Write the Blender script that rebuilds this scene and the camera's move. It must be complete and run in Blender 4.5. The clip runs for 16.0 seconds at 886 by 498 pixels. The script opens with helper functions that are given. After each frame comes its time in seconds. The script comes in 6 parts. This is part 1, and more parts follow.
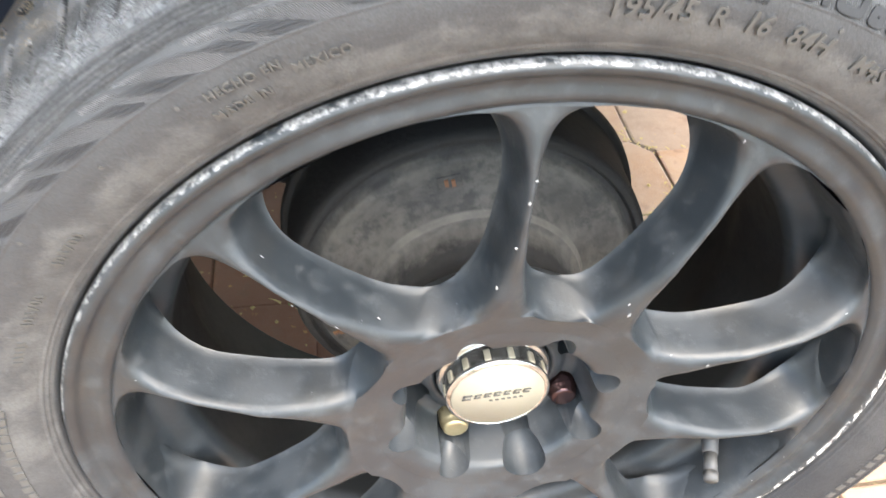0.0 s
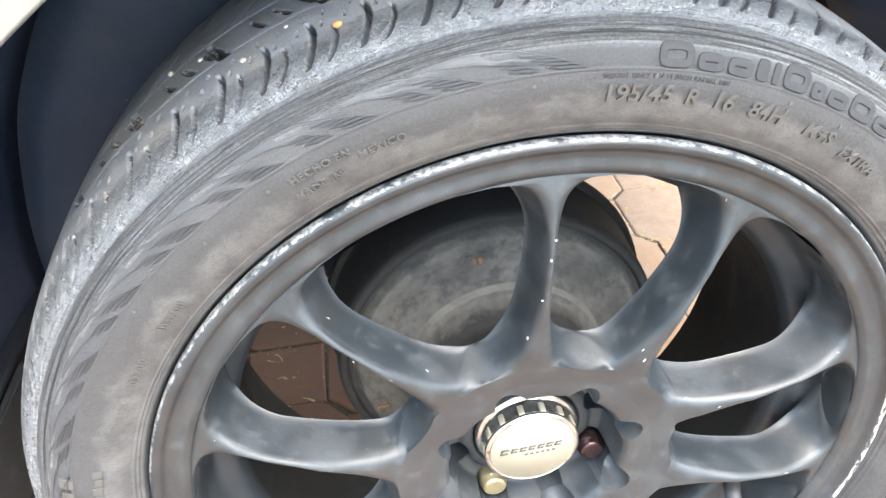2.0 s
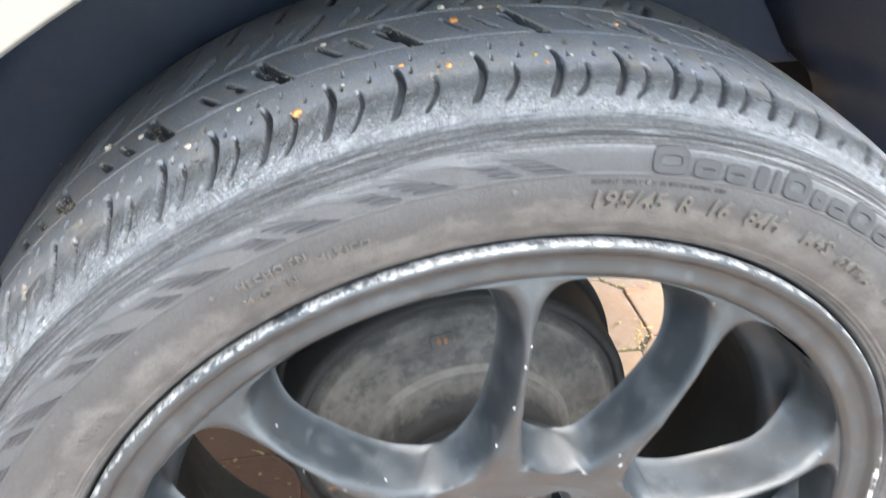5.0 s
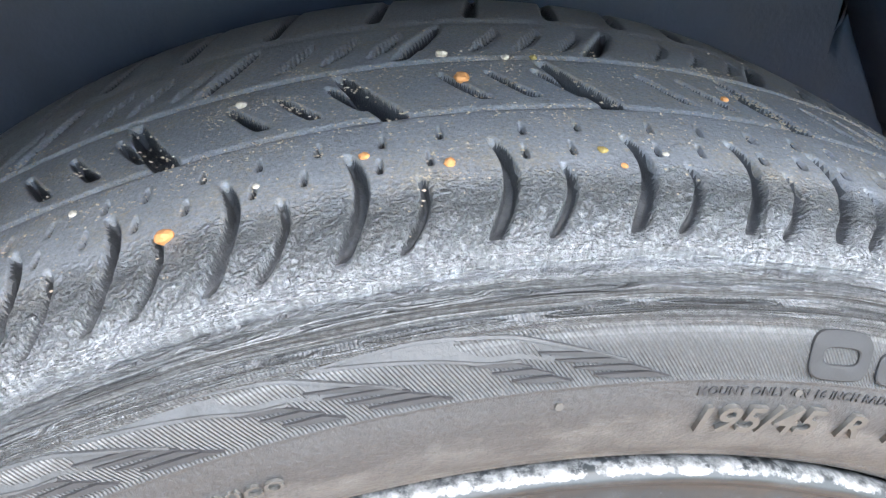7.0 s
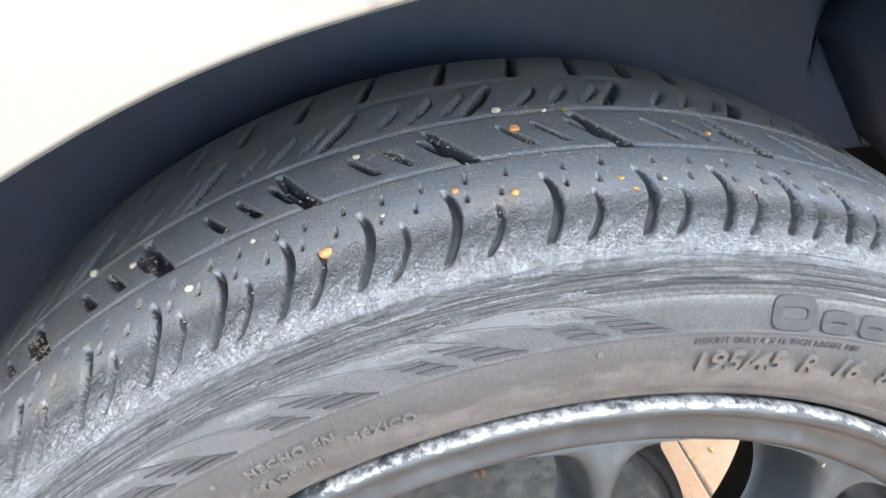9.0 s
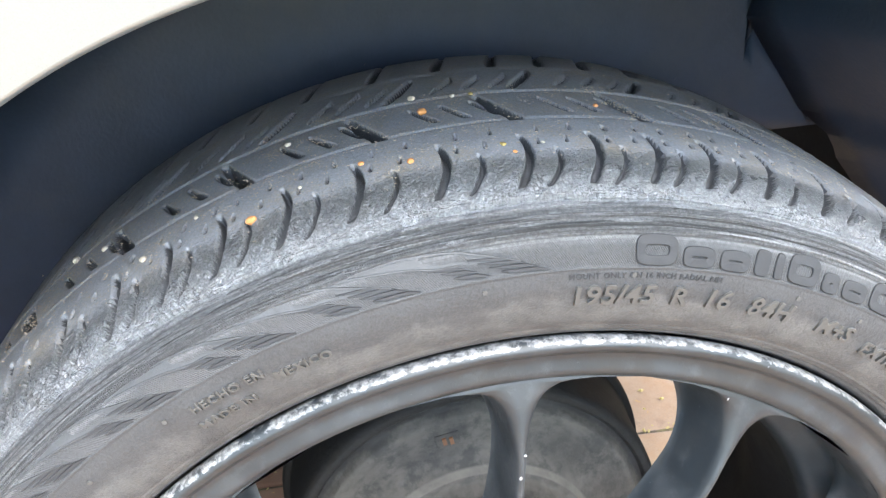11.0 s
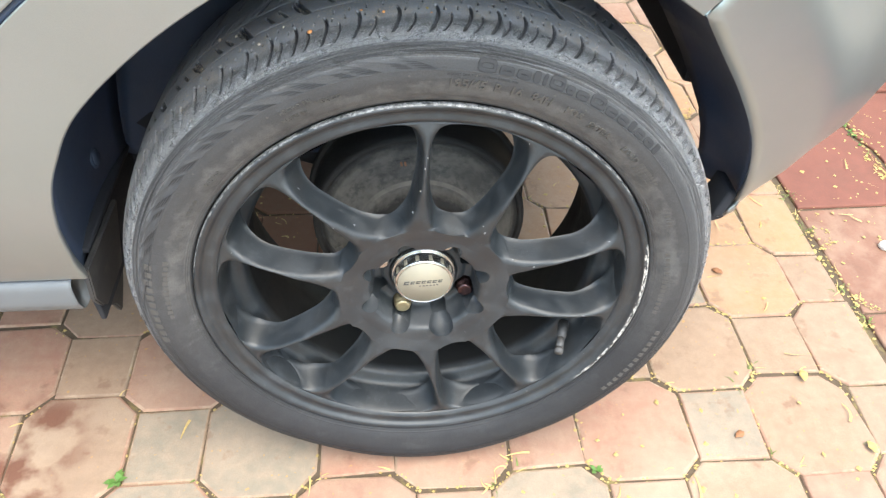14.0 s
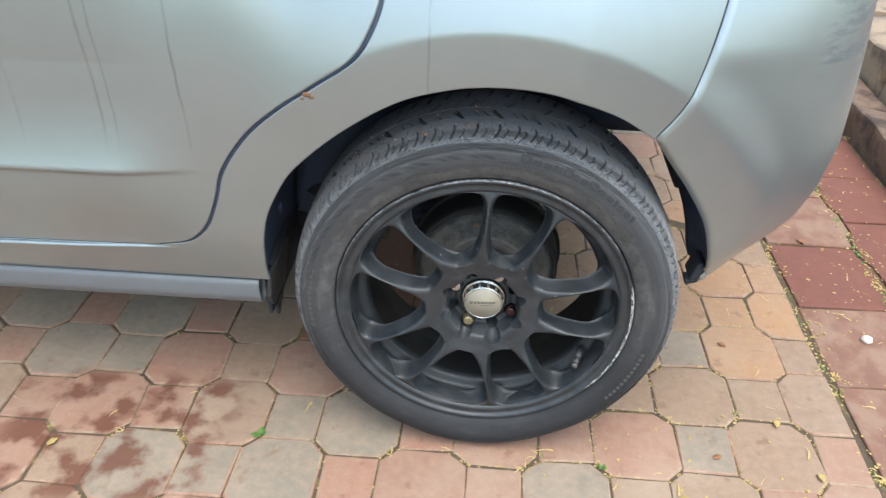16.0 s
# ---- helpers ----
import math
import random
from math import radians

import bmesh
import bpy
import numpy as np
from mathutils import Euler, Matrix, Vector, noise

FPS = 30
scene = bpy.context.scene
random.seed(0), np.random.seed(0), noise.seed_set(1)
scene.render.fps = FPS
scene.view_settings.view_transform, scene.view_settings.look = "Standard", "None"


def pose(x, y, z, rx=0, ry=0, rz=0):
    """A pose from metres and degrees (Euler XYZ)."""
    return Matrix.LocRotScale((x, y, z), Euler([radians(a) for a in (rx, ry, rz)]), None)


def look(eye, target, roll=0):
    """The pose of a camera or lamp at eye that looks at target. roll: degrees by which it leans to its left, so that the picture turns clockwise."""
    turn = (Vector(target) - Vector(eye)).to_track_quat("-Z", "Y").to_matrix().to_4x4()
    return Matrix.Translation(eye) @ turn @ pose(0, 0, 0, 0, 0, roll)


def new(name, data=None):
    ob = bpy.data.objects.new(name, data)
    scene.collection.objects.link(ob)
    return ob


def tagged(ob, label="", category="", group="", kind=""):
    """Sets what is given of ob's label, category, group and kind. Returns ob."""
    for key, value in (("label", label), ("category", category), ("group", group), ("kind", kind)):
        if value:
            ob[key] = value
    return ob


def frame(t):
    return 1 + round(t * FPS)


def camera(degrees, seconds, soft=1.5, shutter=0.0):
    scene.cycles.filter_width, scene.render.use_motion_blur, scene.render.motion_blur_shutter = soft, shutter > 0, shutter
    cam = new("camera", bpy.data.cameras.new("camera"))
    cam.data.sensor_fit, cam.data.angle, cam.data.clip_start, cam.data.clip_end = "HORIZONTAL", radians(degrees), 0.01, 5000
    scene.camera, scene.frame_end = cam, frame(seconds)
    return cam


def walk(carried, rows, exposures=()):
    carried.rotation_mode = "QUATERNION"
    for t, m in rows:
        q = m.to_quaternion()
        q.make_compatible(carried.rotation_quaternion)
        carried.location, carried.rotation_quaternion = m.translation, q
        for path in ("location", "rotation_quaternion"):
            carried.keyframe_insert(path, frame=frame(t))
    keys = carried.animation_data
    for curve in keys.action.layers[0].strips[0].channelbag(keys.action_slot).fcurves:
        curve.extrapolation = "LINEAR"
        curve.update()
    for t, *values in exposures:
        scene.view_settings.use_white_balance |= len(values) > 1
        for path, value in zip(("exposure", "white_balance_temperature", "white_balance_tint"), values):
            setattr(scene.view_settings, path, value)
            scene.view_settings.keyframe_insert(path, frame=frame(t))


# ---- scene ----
cam = camera(59.2, 16.0, soft=1.3, shutter=0.25)
PATH = [
    (0, (-0.069, -0.232, 0.642), (0.141, 1.203, -0.736), 0.9),
    (0.5, (-0.095, -0.268, 0.674), (0.09, 1.302, -0.55), 0.3),
    (1, (-0.1, -0.288, 0.681), (0.055, 1.334, -0.479), -1.5),
    (1.5, (-0.095, -0.289, 0.653), (0.061, 1.334, -0.505), -2.7),
    (2, (-0.091, -0.291, 0.66), (0.127, 1.335, -0.485), -2.7),
    (2.5, (-0.075, -0.292, 0.662), (0.21, 1.333, -0.468), -2.4),
    (3, (-0.074, -0.292, 0.669), (0.244, 1.325, -0.464), -2.5),
    (3.5, (-0.079, -0.285, 0.661), (0.255, 1.317, -0.49), -2.4),
    (4, (-0.079, -0.283, 0.663), (0.255, 1.295, -0.519), -1.7),
    (4.5, (-0.08, -0.275, 0.658), (0.251, 1.322, -0.5), -0.4),
    (5, (-0.086, -0.242, 0.672), (0.239, 1.386, -0.443), 1.0),
    (5.2, (-0.080, -0.201, 0.669), (0.240, 1.444, -0.420), 1.4),
    (7.3, (-0.06, -0.114, 0.636), (0.301, 1.558, -0.4), 4.8),
    (7.5, (-0.059, -0.114, 0.638), (0.306, 1.565, -0.385), 4.6),
    (8, (-0.064, -0.117, 0.643), (0.302, 1.569, -0.369), 4.0),
    (8.5, (-0.063, -0.129, 0.648), (0.288, 1.561, -0.361), 2.9),
    (9, (-0.09, -0.172, 0.671), (0.229, 1.519, -0.349), 1.2),
    (9.5, (-0.09, -0.213, 0.674), (0.211, 1.49, -0.33), -0.3),
    (9.7, (-0.085, -0.224, 0.67), (0.205, 1.485, -0.328), -0.9),
    (11.8, (-0.049, -0.221, 0.67), (0.163, 1.53, -0.275), -4.5),
    (12, (-0.057, -0.217, 0.673), (0.208, 1.495, -0.327), -3.1),
    (12.5, (-0.052, -0.215, 0.663), (0.221, 1.47, -0.379), -1.3),
    (13, (-0.081, -0.304, 0.729), (0.145, 1.209, -0.559), -0.5),
    (13.5, (-0.066, -0.416, 0.805), (0.114, 1.01, -0.587), 0.8),
    (14, (-0.033, -0.528, 0.836), (0.103, 0.937, -0.518), 1.6),
    (14.5, (-0.014, -0.611, 0.863), (0.075, 0.946, -0.389), 0.7),
    (15, (0.002, -0.745, 0.918), (0.057, 0.877, -0.25), 0.4),
    (15.5, (0.012, -0.833, 0.944), (0.009, 0.824, -0.176), 0.8),
    (16, (0.001, -0.909, 0.997), (-0.111, 0.753, -0.11), 1.1),
]
EXPOSURES = [(0, 3.18, 7200, 9), (1.0, 3.36, 6950, 8), (2.0, 3.49, 6980, 8), (3.0, 3.38, 6900, 8), (4.5, 3.31, 6950, 8), (5.2, 3.46, 6850, 8), (7.5, 3.46, 6820, 9), (9.0, 3.43, 6820, 9), (9.7, 3.40, 6820, 8), (11.8, 3.41, 6820, 8), (12.5, 3.42, 6850, 8), (13.0, 3.21, 7000, 7), (13.5, 2.67, 7050, 7),
             (14.0, 2.42, 6950, 6), (14.5, 2.28, 6750, 6), (15.0, 2.11, 6600, 6), (16, 1.70, 6600, 6)]
walk(cam, [(t, look(eye, target, roll)) for t, eye, target, roll in PATH], EXPOSURES)

# ---- world and light ----
world = bpy.data.worlds.new("overcast_sky")
scene.world = world
world.use_nodes = True
wn, wl = world.node_tree.nodes, world.node_tree.links
sky = wn.new("ShaderNodeTexSky")
sky.sky_type, sky.sun_disc = "NISHITA", False
sky.sun_elevation, sky.sun_rotation = radians(67), radians(152)
sky.air_density, sky.dust_density, sky.ozone_density = 1.3, 2.0, 1.2
wl.new(sky.outputs[0], wn["Background"].inputs[0])
wn["Background"].inputs[1].default_value = 0.12
SUN_DIR = Vector((-0.20, 0.38, -1.0))
sun = new("sun", bpy.data.lights.new("sun", "SUN"))
sun.data.energy, sun.data.angle, sun.data.color = 1.45, radians(64), (1.0, 0.985, 0.95)
sun.matrix_world = look((0, 0, 5), Vector((0, 0, 5)) + SUN_DIR)

# ---- materials ----


class Nodes:
    """A small helper round one material's node tree."""

    def __init__(self, name):
        self.mat = bpy.data.materials.new(name)
        self.mat.use_nodes = True
        self.tree = self.mat.node_tree
        self.bsdf = self.tree.nodes["Principled BSDF"]

    def add(self, kind):
        return self.tree.nodes.new(kind)

    def link(self, a, b):
        self.tree.links.new(a, b)

    def put(self, socket, value):
        if hasattr(value, "links"):
            self.link(value, socket)
        else:
            socket.default_value = value

    def math(self, op, a, b=0.0, c=0.0, clamp=False):
        n = self.add("ShaderNodeMath")
        n.operation, n.use_clamp = op, clamp
        for s, v in zip(n.inputs, (a, b, c)):
            self.put(s, v)
        return n.outputs[0]

    def coords(self):
        return self.add("ShaderNodeTexCoord").outputs["Object"]

    def noise(self, scale, detail=4.0, rough=0.55, vector=None, stretch=None):
        n = self.add("ShaderNodeTexNoise")
        n.inputs["Scale"].default_value, n.inputs["Detail"].default_value = scale, detail
        n.inputs["Roughness"].default_value = rough
        v = vector or self.coords()
        if stretch:
            m = self.add("ShaderNodeMapping")
            m.inputs["Scale"].default_value = stretch
            self.link(v, m.inputs[0])
            v = m.outputs[0]
        self.link(v, n.inputs["Vector"])
        return n.outputs["Fac"]

    def ramp(self, fac, stops):
        n = self.add("ShaderNodeValToRGB")
        e = n.color_ramp.elements
        while len(e) < len(stops):
            e.new(0.5)
        for el, (p, c) in zip(e, stops):
            el.position = p
            el.color = (*c, 1) if hasattr(c, "__len__") else (c, c, c, 1)
        self.put(n.inputs[0], fac)
        return n.outputs[0]

    def mix(self, fac, a, b, mode="MIX"):
        n = self.add("ShaderNodeMix")
        n.data_type, n.blend_type = "RGBA", mode
        self.put(n.inputs[0], fac)
        for s, v in ((n.inputs[6], a), (n.inputs[7], b)):
            if isinstance(v, tuple):
                v = (*v, 1)
            self.put(s, v)
        return n.outputs[2]

    def bump(self, height, strength=0.3, distance=0.001, under=None):
        n = self.add("ShaderNodeBump")
        n.inputs["Strength"].default_value, n.inputs["Distance"].default_value = strength, distance
        self.put(n.inputs["Height"], height)
        if under is not None:
            self.link(under, n.inputs["Normal"])
        return n.outputs[0]

    def radius(self):
        """Distance from the wheel's axle, and the turn round it in radians."""
        s = self.add("ShaderNodeSeparateXYZ")
        self.link(self.coords(), s.inputs[0])
        x, y, z = s.outputs
        r = self.math("SQRT", self.math("ADD", self.math("MULTIPLY", x, x), self.math("MULTIPLY", z, z)))
        return r, self.math("ARCTAN2", z, x), y

    def set(self, **values):
        for k, v in values.items():
            self.put(self.bsdf.inputs[k.replace("_", " ")], v)
        return self.mat


def band(n, v, lo0, lo1, hi0, hi1):
    """1 between lo1 and hi0, falling to 0 at lo0 and hi1."""
    a = n.add("ShaderNodeMapRange")
    a.interpolation_type = "SMOOTHSTEP"
    n.put(a.inputs[0], v)
    a.inputs[1].default_value, a.inputs[2].default_value = lo0, lo1
    b = n.add("ShaderNodeMapRange")
    b.interpolation_type = "SMOOTHSTEP"
    n.put(b.inputs[0], v)
    b.inputs[1].default_value, b.inputs[2].default_value = hi0, hi1
    b.inputs[3].default_value, b.inputs[4].default_value = 1.0, 0.0
    return n.math("MULTIPLY", a.outputs[0], b.outputs[0])


def plain(name, colour, rough=0.5, metallic=0.0, vary=0.25, scale=30.0, relief=0.2, depth=0.0005, dirt=None, dirt_at=(0.5, 0.65), coat=0.0, spec=0.5):
    """One colour with mottling at two scales, an uneven gloss, relief and, where given, dirt in patches."""
    n = Nodes(name)
    a, b = n.noise(scale), n.noise(scale * 9, 3)
    dark, light = tuple(c * (1 - vary) for c in colour), tuple(min(1, c * (1 + vary)) for c in colour)
    col = n.mix(n.math("ADD", n.math("MULTIPLY", a, 0.7), n.math("MULTIPLY", b, 0.3)), dark, light)
    if dirt:
        col = n.mix(n.ramp(n.noise(scale * 0.6, 6, 0.65), [(dirt_at[0], 0.0), (dirt_at[1], 1.0)]), col, dirt)
    n.set(Base_Color=col, Metallic=metallic, Coat_Weight=coat, Specular_IOR_Level=spec,
          Roughness=n.math("ADD", rough - 0.08, n.math("MULTIPLY", b, 0.16)), Normal=n.bump(b, relief, depth))
    return n.mat


def rubber_sidewall():
    n = Nodes("tyre_rubber")
    r, turn, y = n.radius()
    col = n.mix(n.noise(55, 5), (0.030, 0.031, 0.034), (0.058, 0.060, 0.064))
    # brown dust near the bead, in patches with a ragged upper edge
    ragged = n.math("ADD", r, n.math("MULTIPLY", n.math("SUBTRACT", n.noise(26, 6, 0.65), 0.5), 0.030))
    dusty = n.math("MULTIPLY", band(n, ragged, 0.2190, 0.2230, 0.2400, 0.2450), n.ramp(n.noise(60, 6, 0.65), [(0.36, 0.15), (0.58, 1.0)]))
    # thinned round the lower half to darken it
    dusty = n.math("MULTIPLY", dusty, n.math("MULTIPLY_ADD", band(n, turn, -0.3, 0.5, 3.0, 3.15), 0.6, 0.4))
    dusty = n.math("MULTIPLY", dusty, band(n, r, 0.2215, 0.2235, 0.2520, 0.2535))
    col = n.mix(n.math("MULTIPLY", dusty, 0.62), col, (0.122, 0.122, 0.121))
    smears = n.math("MULTIPLY", n.ramp(n.noise(17, 6, 0.68), [(0.50, 0.0), (0.62, 1.0)]), band(n, r, 0.2215, 0.2235, 0.2525, 0.2545))
    col = n.mix(n.math("MULTIPLY", smears, 0.55), col, (0.038, 0.038, 0.040))
    bloom = n.math("MULTIPLY", n.ramp(n.noise(34, 6, 0.7), [(0.55, 0.0), (0.66, 1.0)]), band(n, r, 0.2215, 0.2235, 0.2440, 0.2500))
    col = n.mix(n.math("MULTIPLY", bloom, 0.38), col, (0.160, 0.162, 0.162))
    # the ribbed zone is greyed by abrasion
    col = n.mix(n.math("MULTIPLY", band(n, r, 0.2540, 0.2550, 0.2735, 0.2760), n.ramp(n.noise(70, 5, 0.6), [(0.3, 0.35), (0.7, 0.9)])), col, (0.048, 0.050, 0.054))
    # scuffed grey rings below the feathered shoulder
    rings = n.ramp(n.noise(2.2, 4, 0.62, vector=ring_vector(n, r, turn, 640.0, 0.28)), [(0.34, 0.0), (0.56, 1.0)])
    scuff = n.math("MULTIPLY", band(n, r, 0.2610, 0.2660, 0.2735, 0.2765), rings)
    pits = n.ramp(n.noise(700, 4, 0.7), [(0.40, 0.35), (0.60, 1.0)])
    col = n.mix(n.math("MULTIPLY", n.math("MULTIPLY", scuff, pits), 0.80), col, (0.185, 0.192, 0.204))
    torn_line = n.noise(1.6, 3, 0.6, vector=ring_vector(n, r, turn, 420.0, 0.7))
    torn_line = n.math("MULTIPLY", n.ramp(n.math("ABSOLUTE", n.math("SUBTRACT", torn_line, 0.5)), [(0.008, 1.0), (0.026, 0.0)]), band(n, r, 0.2640, 0.2675, 0.2750, 0.2770))
    col = n.mix(n.math("MULTIPLY", torn_line, 0.5), col, (0.030, 0.031, 0.034))
    # polished, cracked and wrinkled wear on the shoulder, sheen painted as pale colour
    ragged2 = n.math("ADD", y, n.math("MULTIPLY", n.math("SUBTRACT", n.noise(70, 6, 0.7), 0.5), 0.016))
    worn = n.math("MULTIPLY", band(n, r, 0.2715, 0.2735, 0.2900, 0.2950), band(n, ragged2, -0.02, -0.01, 0.0125, 0.0240))
    cells = n.add("ShaderNodeTexVoronoi")
    cells.feature = "DISTANCE_TO_EDGE"
    cells.inputs["Scale"].default_value = 1.0
    warp = n.add("ShaderNodeVectorMath")
    warp.operation = "MULTIPLY_ADD"
    swirl = n.add("ShaderNodeTexNoise")
    swirl.inputs["Scale"].default_value, swirl.inputs["Detail"].default_value = 240.0, 4.0
    n.link(n.coords(), swirl.inputs["Vector"])
    n.link(swirl.outputs["Color"], warp.inputs[0])
    warp.inputs[1].default_value = (2.4, 2.4, 0.0)
    n.link(ring_vector(n, y, turn, 850.0, 170.0), warp.inputs[2])
    n.link(warp.outputs[0], cells.inputs["Vector"])
    plates = n.math("MINIMUM", n.math("MULTIPLY", cells.outputs["Distance"], 3.2), 1.0)
    crease = n.math("ABSOLUTE", n.math("SUBTRACT", n.noise(1.0, 5, 0.65, vector=ring_vector(n, y, turn, 640.0, 120.0)), 0.5))
    wrinkle = n.math("ADD", n.math("MULTIPLY", plates, 0.45), n.math("MULTIPLY", n.math("MINIMUM", n.math("MULTIPLY", crease, 6.0), 1.0), 0.55))
    # the sky's sheen is put into the colour, fading towards the tread
    fade = band(n, ragged2, -0.02, -0.012, 0.004, 0.018)
    col = n.mix(n.math("MULTIPLY", n.math("MULTIPLY", worn, n.math("MULTIPLY_ADD", fade, 0.65, 0.35)), n.ramp(wrinkle, [(0.10, 0.40), (0.34, 0.68), (0.65, 1.0)])), col, (0.400, 0.417, 0.446))
    # tread lightened in place of low sky light, with dust lying on it
    tread = band(n, y, 0.013, 0.023, 0.5, 0.6)
    col = n.mix(n.math("MULTIPLY", tread, 0.85), col, (0.260, 0.268, 0.288))
    on_top = n.math("MULTIPLY", tread, n.ramp(n.math("ADD", n.math("MULTIPLY", n.noise(60, 3), 0.4), n.math("MULTIPLY", n.noise(900, 4, 0.7), 0.6)), [(0.49, 0.0), (0.60, 1.0)]))
    col = n.mix(n.math("MULTIPLY", on_top, 0.85), col, (0.270, 0.240, 0.205))
    grit = n.math("MULTIPLY", band(n, y, 0.022, 0.030, 0.5, 0.6), n.ramp(n.noise(520, 3, 0.6), [(0.635, 0.0), (0.670, 1.0)]))
    col = n.mix(n.math("MULTIPLY", grit, 0.7), col, (0.30, 0.245, 0.18))
    gloss = n.math("MULTIPLY", n.math("MAXIMUM", worn, n.math("MULTIPLY", scuff, 0.25)), 1.0)
    rough = n.math("SUBTRACT", n.math("ADD", 0.50, n.math("MULTIPLY", n.noise(90), 0.16)), n.math("MULTIPLY", gloss, 0.30))
    # lower half darkened in colour, standing in for the weaker light there
    lower_shade = n.math("SUBTRACT", 1.0, band(n, n.math("ADD", n.math("SINE", turn), n.math("MULTIPLY", n.noise(12, 4), 0.3)), -0.45, 0.30, 2.0, 3.0))
    col = n.mix(n.math("MULTIPLY", lower_shade, 0.74), col, (0.017, 0.018, 0.021))
    # granular rubber
    col = n.mix(1.0, col, n.math("MULTIPLY_ADD", n.noise(1200, 3, 0.75), 1.4, 0.3), "MULTIPLY")
    # fine slanted ribbing between the lettering and the rings
    phase = n.math("SUBTRACT", n.math("MULTIPLY", turn, 0.26 * 7600), n.math("MULTIPLY", r, 5600.0))
    ribs = n.math("MULTIPLY", n.math("SINE", phase), band(n, r, 0.2545, 0.2550, 0.2675, 0.2690))
    ribs = n.math("MULTIPLY", ribs, n.ramp(n.noise(40, 4), [(0.30, 0.45), (0.60, 1.0)]))
    b1 = n.bump(n.math("ADD", n.math("MULTIPLY", ribs, 0.55), n.math("MULTIPLY", n.noise(600, 4, 0.7), 1.3)), 0.55, 0.0007)
    b2 = n.bump(n.math("MULTIPLY", wrinkle, worn), 1.0, 0.0022, b1)
    wet = n.math("MULTIPLY", band(n, r, 0.2735, 0.2745, 0.2900, 0.2950), band(n, y, -0.02, -0.01, 0.016, 0.026))
    drops = n.ramp(n.noise(1000, 1, 0.3), [(0.50, 0.0), (0.58, 1.0)])
    b2 = n.bump(n.math("MULTIPLY", drops, wet), 0.8, 0.0007, b2)
    b3 = n.bump(n.math("SUBTRACT", n.math("MULTIPLY", rings, band(n, r, 0.2640, 0.2670, 0.2745, 0.277)), torn_line), 0.8, 0.0020, b2)
    return n.set(Base_Color=col, Roughness=rough, Normal=b3, Specular_IOR_Level=n.math("ADD", n.math("SUBTRACT", 0.45, n.math("MULTIPLY", lower_shade, 0.20)), n.math("MULTIPLY", gloss, 0.55)))


def ring_vector(n, r, turn, across, along):
    v = n.add("ShaderNodeCombineXYZ")
    n.link(n.math("MULTIPLY", r, across), v.inputs[0])
    n.link(n.math("MULTIPLY", turn, along), v.inputs[1])
    return v.outputs[0]


